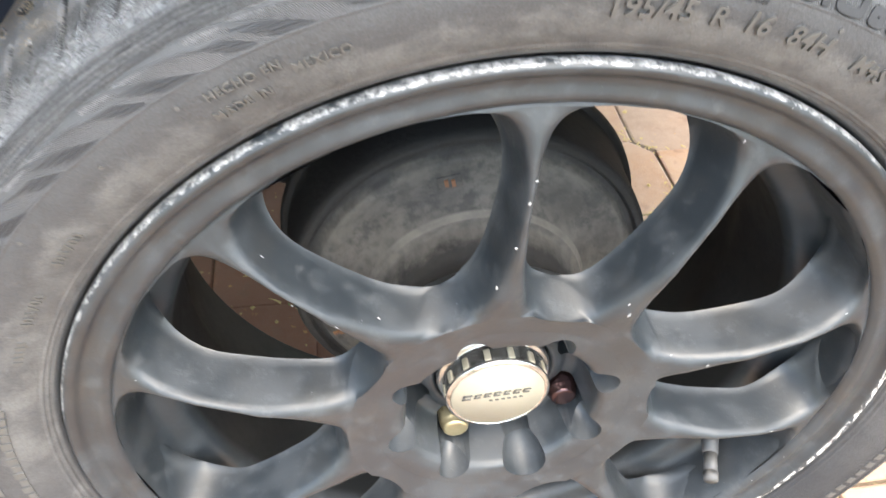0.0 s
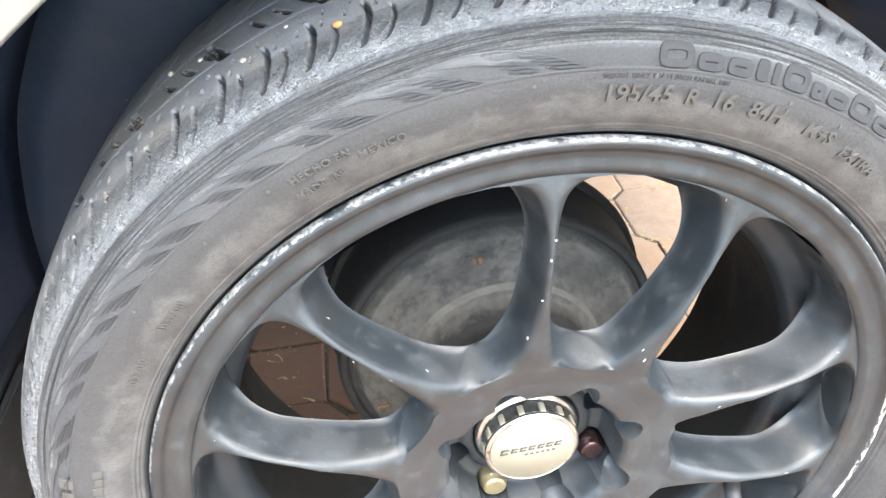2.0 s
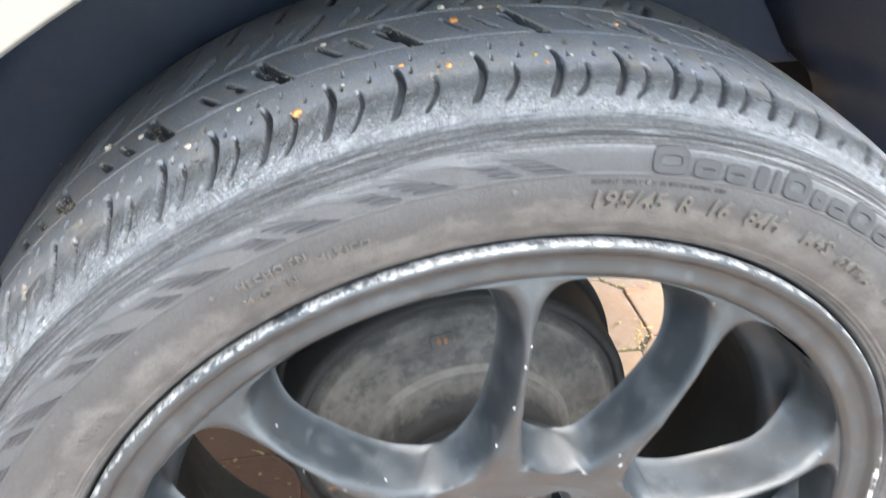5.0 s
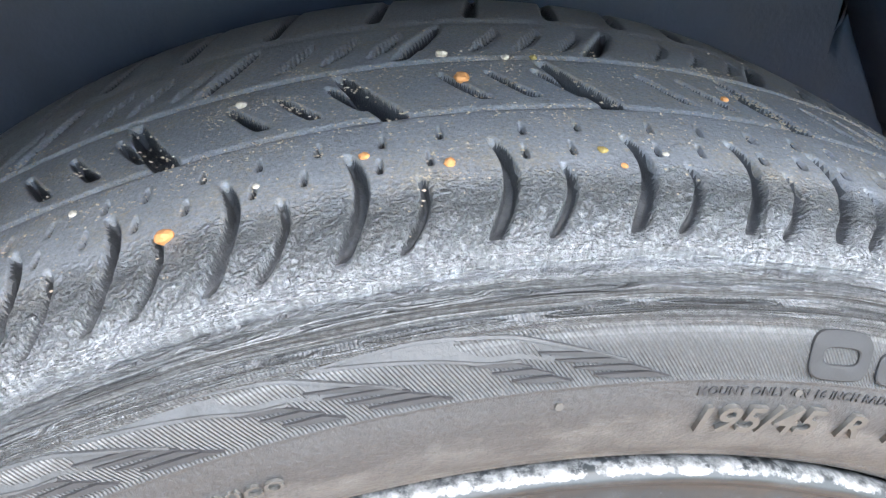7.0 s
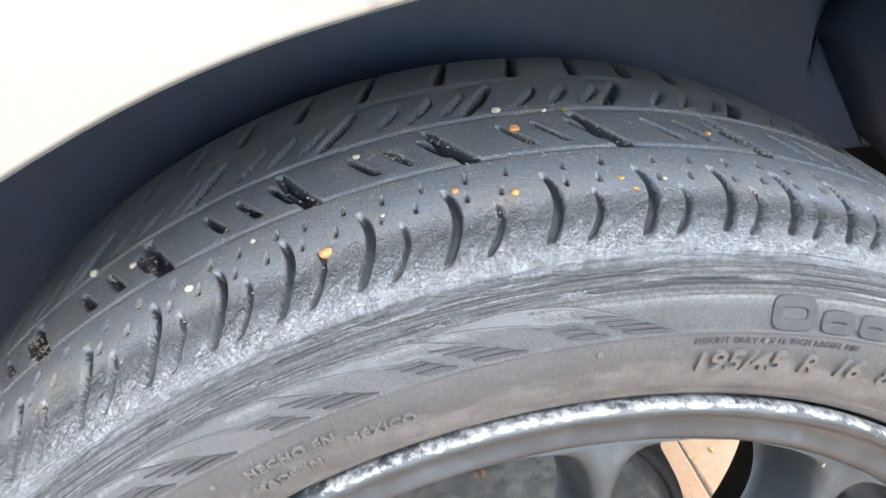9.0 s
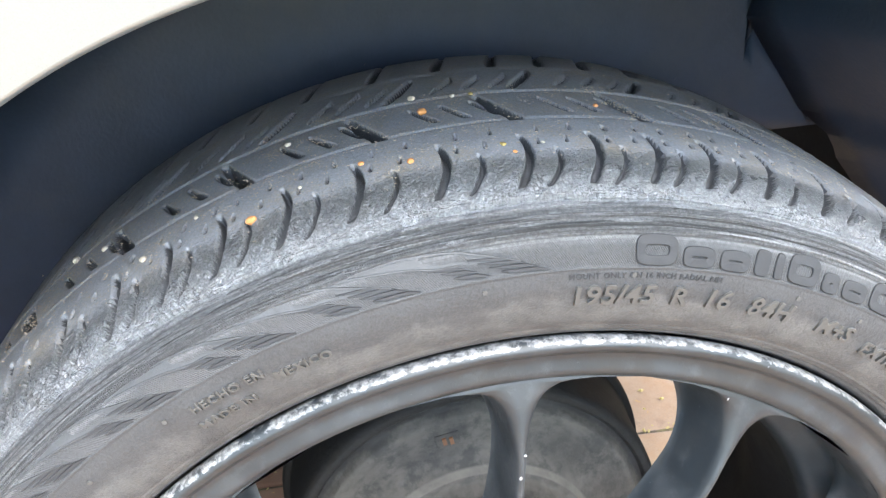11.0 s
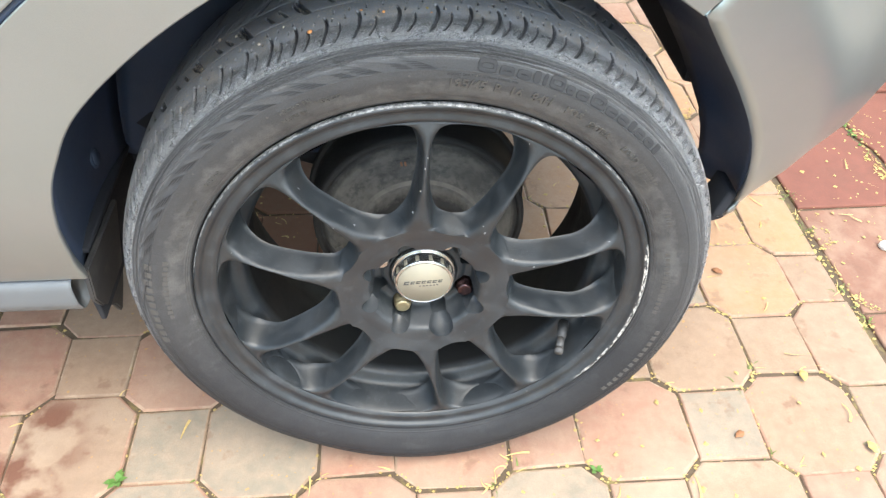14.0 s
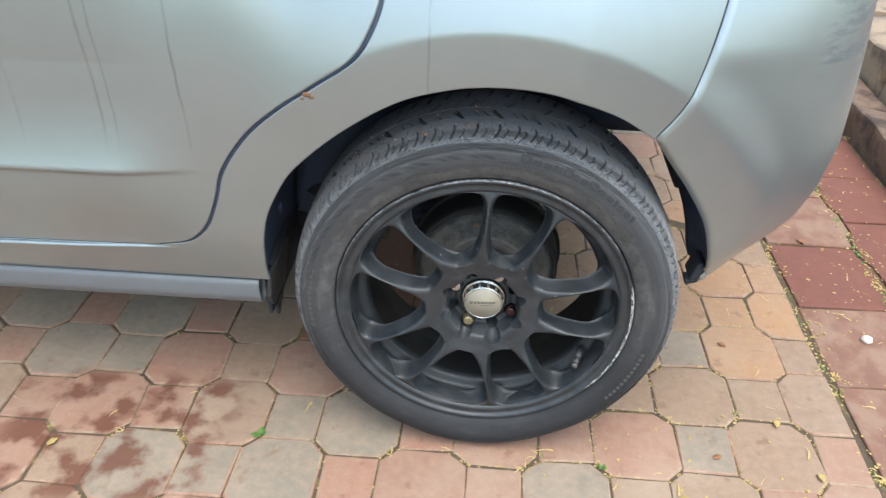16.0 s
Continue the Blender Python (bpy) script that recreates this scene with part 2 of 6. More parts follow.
def wheel_paint(chipped=False):
    """Satin dark grey paint with brake dust; the outer lip's edge is scraped to bright metal."""
    n = Nodes("scraped_wheel_paint" if chipped else "satin_wheel_paint")
    r, turn, y = n.radius()
    a, b = n.noise(45, 5), n.noise(420, 3)
    col = n.mix(a, (0.0095, 0.0130, 0.0165), (0.0180, 0.0235, 0.0290))
    dust = n.ramp(n.noise(28, 6, 0.62), [(0.48, 0.0), (0.74, 1.0)])
    col = n.mix(n.math("MULTIPLY", dust, 0.4), col, (0.040, 0.037, 0.033))
    specks = n.ramp(n.noise(330, 4, 0.6), [(0.735, 0.0), (0.755, 1.0)])
    col = n.mix(n.math("MULTIPLY", specks, 0.7), col, (0.22, 0.23, 0.24))
    scratch = n.ramp(n.noise(22, 8, 0.75), [(0.48, 0.0), (0.60, 1.0)])
    col = n.mix(n.math("MULTIPLY", scratch, 0.34), col, (0.044, 0.050, 0.057))
    film = n.ramp(n.noise(105, 7, 0.74), [(0.54, 0.0), (0.66, 1.0)])
    col = n.mix(n.math("MULTIPLY", film, 0.30), col, (0.070, 0.076, 0.082))
    rough = n.math("ADD", 0.46, n.math("MULTIPLY", n.math("MAXIMUM", scratch, film), 0.20))
    metal = 0.0
    if chipped:
        far = n.math("ABSOLUTE", n.math("SUBTRACT", turn, 1.75))
        upper = band(n, far, -9.0, -8.0, 1.05, 1.60)
        right = n.math("MULTIPLY", band(n, turn, -0.72, -0.62, 0.22, 0.30), 1.0)
        edge = band(n, r, 0.2156, 0.2184, 0.30, 0.31)
        where = n.math("MAXIMUM", n.math("MULTIPLY", upper, 1.12), n.math("ADD", n.math("MULTIPLY", right, 0.45), 0.86))
        flake = n.math("ADD", n.noise(130, 6, 0.75), n.math("MULTIPLY", n.noise(420, 3), 0.20))
        scraped = n.ramp(n.math("MULTIPLY", n.math("MULTIPLY", edge, where), flake), [(0.58, 0.0), (0.68, 1.0)])
        inner = n.math("MULTIPLY", band(n, r, 0.2143, 0.2152, 0.2172, 0.2184), right)
        streaks = n.noise(1.0, 5, 0.7, vector=ring_vector(n, r, turn, 420.0, 24.0))
        scraped = n.math("MAXIMUM", scraped, n.math("MULTIPLY", inner, n.ramp(streaks, [(0.49, 0.0), (0.55, 1.0)])))
        tint = n.mix(n.ramp(n.noise(330, 5, 0.7), [(0.35, 0.0), (0.68, 1.0)]), (0.060, 0.064, 0.070), (0.42, 0.425, 0.43))
        tint = n.mix(right, tint, (0.62, 0.615, 0.60))
        col = n.mix(scraped, col, tint)
        metal = n.math("MULTIPLY", scraped, 0.35)
        rough = n.math("ADD", rough, n.math("MULTIPLY", scraped, 0.12))
    # shade inside the barrel behind the spokes, put into colour and gloss
    barrel_shade = n.math("MULTIPLY", band(n, y, 0.050, 0.060, 0.5, 0.6), band(n, r, 0.10, 0.12, 0.30, 0.31))
    col = n.mix(n.math("MULTIPLY", barrel_shade, 0.85), col, (0.017, 0.0165, 0.016))
    rough = n.math("ADD", rough, n.math("MULTIPLY", barrel_shade, 0.30))
    spec = n.math("SUBTRACT", 0.58, n.math("MULTIPLY", barrel_shade, 0.46))
    return n.set(Base_Color=col, Roughness=rough, Metallic=metal, Specular_IOR_Level=spec, Coat_Weight=0.05, Coat_Roughness=0.35, Normal=n.bump(n.math("ADD", b, n.math("MULTIPLY", film, 0.4)), 0.25, 0.0003))


def drum_iron():
    """Cast iron under grey-brown brake dust, rubbed off in patches and arcs."""
    n = Nodes("dusty_drum_iron")
    r, turn, y = n.radius()
    col = n.mix(n.noise(60, 6, 0.7), (0.064, 0.061, 0.056), (0.135, 0.127, 0.114))
    arcs = n.noise(3, 3, 0.5, vector=ring_vector(n, r, turn, 90.0, 3.0))
    col = n.mix(n.ramp(arcs, [(0.45, 0.0), (0.70, 0.55)]), col, (0.050, 0.048, 0.047))
    col = n.mix(n.ramp(n.noise(30, 6, 0.6), [(0.50, 0.0), (0.66, 0.75)]), col, (0.045, 0.043, 0.042))
    # rim and hat coloured dark for shade, dust lying on the flat face between
    ragged = n.math("ADD", r, n.math("MULTIPLY", n.math("SUBTRACT", n.noise(70, 5, 0.7), 0.5), 0.008))
    drum_shade = n.math("MAXIMUM", band(n, ragged, 0.0995, 0.1045, 0.2, 0.3), band(n, ragged, -0.2, -0.1, 0.0590, 0.0625))
    col = n.mix(n.math("MULTIPLY", drum_shade, 0.88), col, (0.012, 0.012, 0.013))
    smear = n.math("MULTIPLY", n.ramp(n.noise(48, 6, 0.7), [(0.50, 0.0), (0.60, 1.0)]), band(n, r, 0.060, 0.068, 0.105, 0.112))
    col = n.mix(n.math("MULTIPLY", smear, 0.65), col, (0.036, 0.036, 0.037))
    pale = n.math("MULTIPLY", band(n, r, 0.0660, 0.0668, 0.0684, 0.0694), n.ramp(n.noise(40, 4), [(0.35, 0.2), (0.6, 0.8)]))
    col = n.mix(pale, col, (0.165, 0.155, 0.138))
    return n.set(Base_Color=col, Roughness=0.82, Specular_IOR_Level=0.3, Normal=n.bump(n.noise(240, 5, 0.7), 0.6, 0.0014))


def body_paint(scuffed=False):
    """Silver metallic paint with a dust film and dried water runs; scuffed: grey rub marks on the bumper's corner."""
    n = Nodes("scuffed_silver_paint" if scuffed else "silver_car_paint")
    flake = n.noise(2600, 2)
    film = n.ramp(n.noise(4, 6, 0.6), [(0.42, 0.0), (0.70, 1.0)])
    s = n.add("ShaderNodeSeparateXYZ")
    n.link(n.coords(), s.inputs[0])
    x, y, z = s.outputs
    col = n.mix(flake, (0.304, 0.349, 0.365), (0.380, 0.433, 0.451))
    col = n.mix(n.math("MULTIPLY", film, 0.25), col, (0.235, 0.275, 0.262))
    runs = 0.0
    wander = n.math("ADD", x, n.math("MULTIPLY", n.noise(9, 3), 0.012))
    for at, wide, much in ((-0.482, 0.0030, 0.5), (-0.466, 0.0022, 0.45), (-0.376, 0.0026, 0.55), (-0.070, 0.0024, 0.45), (-0.590, 0.0030, 0.3)):
        runs = n.math("MAXIMUM", runs, n.math("MULTIPLY", band(n, wander, at - wide, at, at, at + wide), much))
    runs = n.math("MULTIPLY", runs, n.math("MULTIPLY", band(n, z, 0.53, 0.60, 2.0, 2.1), n.ramp(n.noise(14, 4, 0.6), [(0.35, 0.3), (0.65, 1.0)])))
    col = n.mix(runs, col, (0.12, 0.135, 0.135))
    rough = n.math("ADD", 0.33, n.math("MULTIPLY", film, 0.10))
    if scuffed:
        where = n.math("MULTIPLY", band(n, x, 0.385, 0.412, 0.465, 0.490), band(n, z, 0.640, 0.665, 0.735, 0.760))
        rub = n.ramp(n.noise(13, 6, 0.7, stretch=(1, 1, 4.5)), [(0.46, 0.0), (0.58, 1.0)])
        rub = n.math("MULTIPLY", where, rub)
        col = n.mix(n.math("MULTIPLY", rub, 0.75), col, (0.16, 0.165, 0.17))
        rough = n.math("ADD", rough, n.math("MULTIPLY", rub, 0.3))
    return n.set(Base_Color=col, Metallic=0.75, Roughness=rough, Coat_Weight=0.3, Coat_Roughness=0.20, Normal=n.bump(n.noise(5, 2), 0.02, 0.004))


def paver_material(name, tones, edge=False, dust=1.0):
    """Concrete pavers of one tone family, with grit and stains; edge: the pale worn rim."""
    n = Nodes(name)
    info = n.add("ShaderNodeObjectInfo").outputs["Random"]
    island = n.add("ShaderNodeNewGeometry").outputs["Random Per Island"]
    pick = n.math("FRACT", n.math("ADD", n.math("MULTIPLY", info, 7.31), n.math("MULTIPLY", island, 3.7)))
    tone = n.ramp(pick, [(i / max(1, len(tones) - 1), t) for i, t in enumerate(tones)])
    geo = n.add("ShaderNodeNewGeometry").outputs["Position"]
    big, mid, fine = n.noise(9, 5, 0.6, vector=geo), n.noise(60, 5, 0.6, vector=geo), n.noise(900, 3, vector=geo)
    col = n.mix(n.ramp(big, [(0.40, 0.0), (0.70, 0.42 * dust)]), tone, (0.265, 0.200, 0.148))
    col = n.mix(n.ramp(mid, [(0.38, 0.0), (0.75, 0.40 * dust)]), col, (0.39, 0.285, 0.198))
    col = n.mix(n.ramp(fine, [(0.42, 0.0), (0.75, 0.5)]), col, (0.18, 0.125, 0.090))
    stain = n.ramp(n.noise(26, 5, 0.6, vector=geo), [(0.60, 0.0), (0.68, 0.55)])
    col = n.mix(stain, col, (0.17, 0.095, 0.062))
    fleck = n.ramp(n.noise(130, 3, 0.5, vector=geo), [(0.68, 0.0), (0.73, 0.7)])
    col = n.mix(fleck, col, (0.40, 0.225, 0.075))
    if edge:
        col = n.mix(n.ramp(n.noise(45, 5, 0.65, vector=geo), [(0.47, 0.0), (0.70, 0.65)]), col, (0.40, 0.32, 0.225))
    # pale wear in broad patches
    col = n.mix(n.ramp(n.noise(5, 4, 0.6, vector=geo), [(0.48, 0.0), (0.68, 0.32 * dust)]), col, (0.38, 0.295, 0.220))
    # oil and wet stains on the blocks ahead of the wheel
    s = n.add("ShaderNodeSeparateXYZ")
    n.link(geo, s.inputs[0])
    area = n.math("MULTIPLY", band(n, s.outputs[0], -0.86, -0.76, -0.46, -0.38), band(n, s.outputs[1], -0.22, -0.14, 0.09, 0.14))
    blot = n.ramp(n.noise(15, 4, 0.55, vector=geo), [(0.47, 0.0), (0.59, 1.0)])
    col = n.mix(n.math("MULTIPLY", n.math("MULTIPLY", area, blot), 0.85), col, (0.105, 0.036, 0.021))
    return n.set(Base_Color=col, Roughness=0.88, Specular_IOR_Level=0.3, Normal=n.bump(n.math("ADD", fine, n.math("MULTIPLY", mid, 1.5)), 0.45, 0.0012))


M = {}
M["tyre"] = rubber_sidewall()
# unworn rubber in the cuts, its tone also standing in for their shade
M["groove"] = plain("unworn_groove_shade", (0.070, 0.073, 0.080), 0.55, vary=0.45, scale=150, relief=0.7, depth=0.0008)
M["paint"] = wheel_paint()
M["lip"] = wheel_paint(True)
M["body"] = body_paint()
M["bumper"] = body_paint(True)
PINK = [(0.285, 0.155, 0.110), (0.292, 0.146, 0.103), (0.262, 0.150, 0.109)]
GREY = [(0.190, 0.170, 0.134), (0.212, 0.187, 0.148), (0.178, 0.160, 0.129)]
TAN = [(0.240, 0.170, 0.118), (0.255, 0.166, 0.112), (0.228, 0.160, 0.114)]
OCHRE = [(0.330, 0.190, 0.104), (0.345, 0.196, 0.105), (0.312, 0.180, 0.102)]
M["paver"] = paver_material("concrete_paver", PINK + GREY + TAN)
M["pink"], M["grey"], M["tan"] = paver_material("pink_paver", PINK), paver_material("grey_paver", GREY), paver_material("tan_paver", TAN)
M["ochre"] = paver_material("ochre_paver", OCHRE)
# the car's shade on the ground, put into these blocks' colour
M["brown"] = paver_material("red_brown_shade_paver", [(0.185, 0.076, 0.042), (0.165, 0.068, 0.038), (0.205, 0.088, 0.050)], dust=0.15)
M["paver_edge"] = paver_material("paver_edge", TAN + PINK, True)
M["redpaver"] = plain("red_paver", (0.185, 0.094, 0.064), 0.85, vary=0.45, scale=22, relief=0.6, depth=0.0015, dirt=(0.230, 0.142, 0.100), dirt_at=(0.44, 0.60))
M["darkred"] = plain("dark_red_paver", (0.155, 0.058, 0.040), 0.85, vary=0.40, scale=22, relief=0.6, depth=0.0015, dirt=(0.14, 0.055, 0.038), dirt_at=(0.48, 0.62))
M["sand"] = plain("joint_sand", (0.080, 0.056, 0.035), 0.95, vary=0.6, scale=40, relief=0.8, depth=0.002, dirt=(0.20, 0.16, 0.06), dirt_at=(0.52, 0.68))
M["grass"] = plain("dry_lawn", (0.075, 0.095, 0.040), 0.95, vary=0.5, scale=6, relief=0.8, depth=0.01, dirt=(0.14, 0.12, 0.06))
M["letter"] = plain("raised_rubber", (0.066, 0.065, 0.063), 0.55, vary=0.3, scale=120, relief=0.2)
M["brand"] = plain("raised_dark_rubber", (0.027, 0.028, 0.031), 0.65, spec=0.3, vary=0.3, scale=120, relief=0.2)
M["hatch"] = plain("smooth_dark_rubber", (0.030, 0.030, 0.033), 0.5, spec=0.3, vary=0.3, scale=200)
M["leafpatch"] = plain("scuffed_smooth_rubber", (0.050, 0.052, 0.056), 0.55, spec=0.4, vary=0.4, scale=90, relief=0.5, dirt=(0.080, 0.082, 0.088), dirt_at=(0.5, 0.7))
M["chrome"] = plain("worn_chrome", (0.50, 0.50, 0.49), 0.20, metallic=0.95, vary=0.2, scale=160, dirt=(0.12, 0.10, 0.08), dirt_at=(0.56, 0.70))
M["capface"] = plain("cream_cap_face", (0.290, 0.268, 0.212), 0.50, metallic=0.15, vary=0.10, scale=60, dirt=(0.34, 0.30, 0.22), dirt_at=(0.5, 0.8))
M["mark"] = plain("grey_print", (0.07, 0.07, 0.065), 0.5)
M["brass"] = plain("yellowed_nut_steel", (0.46, 0.39, 0.24), 0.36, metallic=0.8, vary=0.3, scale=140, dirt=(0.14, 0.10, 0.06), dirt_at=(0.55, 0.7))
# dark chrome with a red reflection painted into its colour
M["redchrome"] = plain("red_tinted_chrome", (0.080, 0.048, 0.050), 0.24, metallic=0.9, vary=0.5, scale=150, dirt=(0.30, 0.16, 0.16), dirt_at=(0.58, 0.72))
M["drum"] = drum_iron()
M["black"] = plain("black_plastic", (0.034, 0.052, 0.092), 0.55, vary=0.35, scale=40, relief=0.3, depth=0.0008, dirt=(0.048, 0.062, 0.090), dirt_at=(0.5, 0.8))
M["under"] = plain("dark_underseal", (0.016, 0.019, 0.026), 0.8, vary=0.4, scale=20, relief=0.4, depth=0.001)
M["trim"] = plain("faded_grey_plastic", (0.135, 0.148, 0.160), 0.48, vary=0.15, scale=24, relief=0.15, dirt=(0.13, 0.135, 0.14), dirt_at=(0.5, 0.8))
M["flap"] = plain("dirty_rubber_flap", (0.045, 0.047, 0.050), 0.55, vary=0.3, scale=40, dirt=(0.10, 0.095, 0.09), dirt_at=(0.52, 0.75))
M["kerb"] = plain("weathered_brown_kerb", (0.150, 0.098, 0.068), 0.92, vary=0.4, scale=18, relief=0.8, depth=0.003, dirt=(0.055, 0.036, 0.028), dirt_at=(0.45, 0.62))
M["slab"] = plain("tan_concrete_slab", (0.28, 0.205, 0.140), 0.92, vary=0.25, scale=14, relief=0.7, depth=0.003, dirt=(0.11, 0.082, 0.062), dirt_at=(0.47, 0.64))
M["soil"] = plain("red_brown_soil", (0.13, 0.062, 0.042), 0.98, vary=0.6, scale=30, relief=1.0, depth=0.006, dirt=(0.20, 0.13, 0.08), dirt_at=(0.55, 0.68))
M["leaf"] = plain("dry_leaf", (0.36, 0.265, 0.095), 0.8, vary=0.4, scale=200)
M["green"] = plain("green_weed", (0.075, 0.16, 0.03), 0.6, vary=0.4, scale=150)
M["stone"] = plain("orange_pebble", (0.60, 0.27, 0.10), 0.8, vary=0.3, scale=300)
M["pale"] = plain("pale_grit", (0.52, 0.46, 0.38), 0.85, vary=0.4, scale=300)
M["grit"] = plain("beige_grit", (0.44, 0.365, 0.28), 0.9, vary=0.5, scale=300)
M["rust"] = plain("rust_spot", (0.17, 0.085, 0.045), 0.85, vary=0.4, scale=300)

# ---- building helpers ----
ZC = 0.285          # height of the axle
TAU = 2 * math.pi


def mesh_of(name, verts, faces, material, smooth=True):
    me = bpy.data.meshes.new(name)
    me.from_pydata([tuple(v) for v in verts], [], faces)
    me.materials.append(material)
    if smooth:
        me.polygons.foreach_set("use_smooth", [True] * len(me.polygons))
    me.update()
    return me


def part_of(name, me, parent, label="", at=None):
    ob = new(name, me)
    ob.parent = parent
    if at is not None:
        ob.matrix_basis = at
    return tagged(ob, label) if label else ob


def part(name, bm, material, parent, label="", smooth=True, at=None):
    me = bpy.data.meshes.new(name)
    bm.to_mesh(me)
    bm.free()
    me.materials.append(material)
    if smooth:
        me.polygons.foreach_set("use_smooth", [True] * len(me.polygons))
    return part_of(name, me, parent, label, at)


def sharpen(me, degrees=35):
    """Keeps edges steeper than that crisp under smooth shading."""
    bm = bmesh.new()
    bm.from_mesh(me)
    for e in bm.edges:
        if len(e.link_faces) == 2 and e.calc_face_angle(0) > radians(degrees):
            e.smooth = False
    bm.to_mesh(me)
    bm.free()
    return me


def lathe(profile, steps=256, closed=False, centre=(0, 0)):
    """Verts and faces of a profile of (radius, y) turned round the y axis."""
    verts, faces, k = [], [], len(profile)
    for i in range(steps):
        a = TAU * i / steps
        for r, y in profile:
            verts.append((centre[0] + r * math.cos(a), y, centre[1] + r * math.sin(a)))
    for i in range(steps):
        j = (i + 1) % steps
        for m in range(k if closed else k - 1):
            q = (m + 1) % k
            faces.append((i * k + m, i * k + q, j * k + q, j * k + m))
    return verts, faces


def rounded(points, n=6, cut=0.3):
    """A polyline with its corners cut to small arcs."""
    out = [points[0]]
    for a, b, c in zip(points, points[1:], points[2:]):
        a, b, c = (np.array(v, float) for v in (a, b, c))
        p, q = b + (a - b) * cut, b + (c - b) * cut
        for t in np.linspace(0, 1, n):
            out.append(tuple((1 - t) ** 2 * p + 2 * t * (1 - t) * b + t * t * q))
    out.append(points[-1])
    return out


def spline(points, count):
    """A smooth curve through 2D or 3D points, sampled evenly by its length."""
    p = np.array(points, float)
    p = np.vstack([2 * p[0] - p[1], p, 2 * p[-1] - p[-2]])
    out = []
    for i in range(1, len(p) - 2):
        for t in np.linspace(0, 1, 24, endpoint=False):
            a, b, c, d = p[i - 1:i + 3]
            out.append(0.5 * (2 * b + (c - a) * t + (2 * a - 5 * b + 4 * c - d) * t ** 2 + (3 * b - a - 3 * c + d) * t ** 3))
    out = np.array(out + [p[-2]])
    s = np.r_[0, np.cumsum(np.linalg.norm(np.diff(out, axis=0), axis=1))]
    at = np.linspace(0, s[-1], count)
    return np.stack([np.interp(at, s, out[:, k]) for k in range(out.shape[1])], 1)


def box(bm, size, at=(0, 0, 0), bevel=0.0, turn=None):
    m = Matrix.Translation(at) @ (turn or Matrix()) @ Matrix.Diagonal((*size, 1))
    made = bmesh.ops.create_cube(bm, size=1, matrix=m)["verts"]
    if bevel:
        edges = list({e for v in made for e in v.link_edges})
        bmesh.ops.bevel(bm, geom=edges, offset=bevel, segments=2, affect="EDGES", profile=0.6)


def smooth01(x):
    x = np.clip(x, 0, 1)
    return x * x * (3 - 2 * x)


AXLE = Matrix.Translation((0, 0, ZC))

# ---- the car ----
car = tagged(new("car"), "silver hatchback with black alloy wheel parked on block paving", "car")

# -- tyre --
SIDE = [(0.2165, 0.016), (0.2186, 0.0085), (0.2204, 0.0038), (0.2228, 0.0010), (0.2252, -0.0004), (0.2285, -0.0030), (0.2330, -0.0055), (0.2400, -0.0080), (0.2480, -0.0095),
        (0.2560, -0.0088), (0.2630, -0.0062), (0.2690, -0.0020), (0.2740, 0.0030), (0.2785, 0.0085), (0.2822, 0.0150), (0.2845, 0.0220), (0.2862, 0.0320), (0.2875, 0.0450), (0.2885, 0.0640), (0.2890, 0.0875)]
WIDE = 0.175        # the tyre is mirrored about its middle plane, at half of this
SIDE_R, SIDE_Y = np.array([p[0] for p in SIDE]), np.array([p[1] for p in SIDE])


def sidewall_y(r):
    return float(np.interp(r, SIDE_R[:14], SIDE_Y[:14])) - 0.0001


FINE = 250


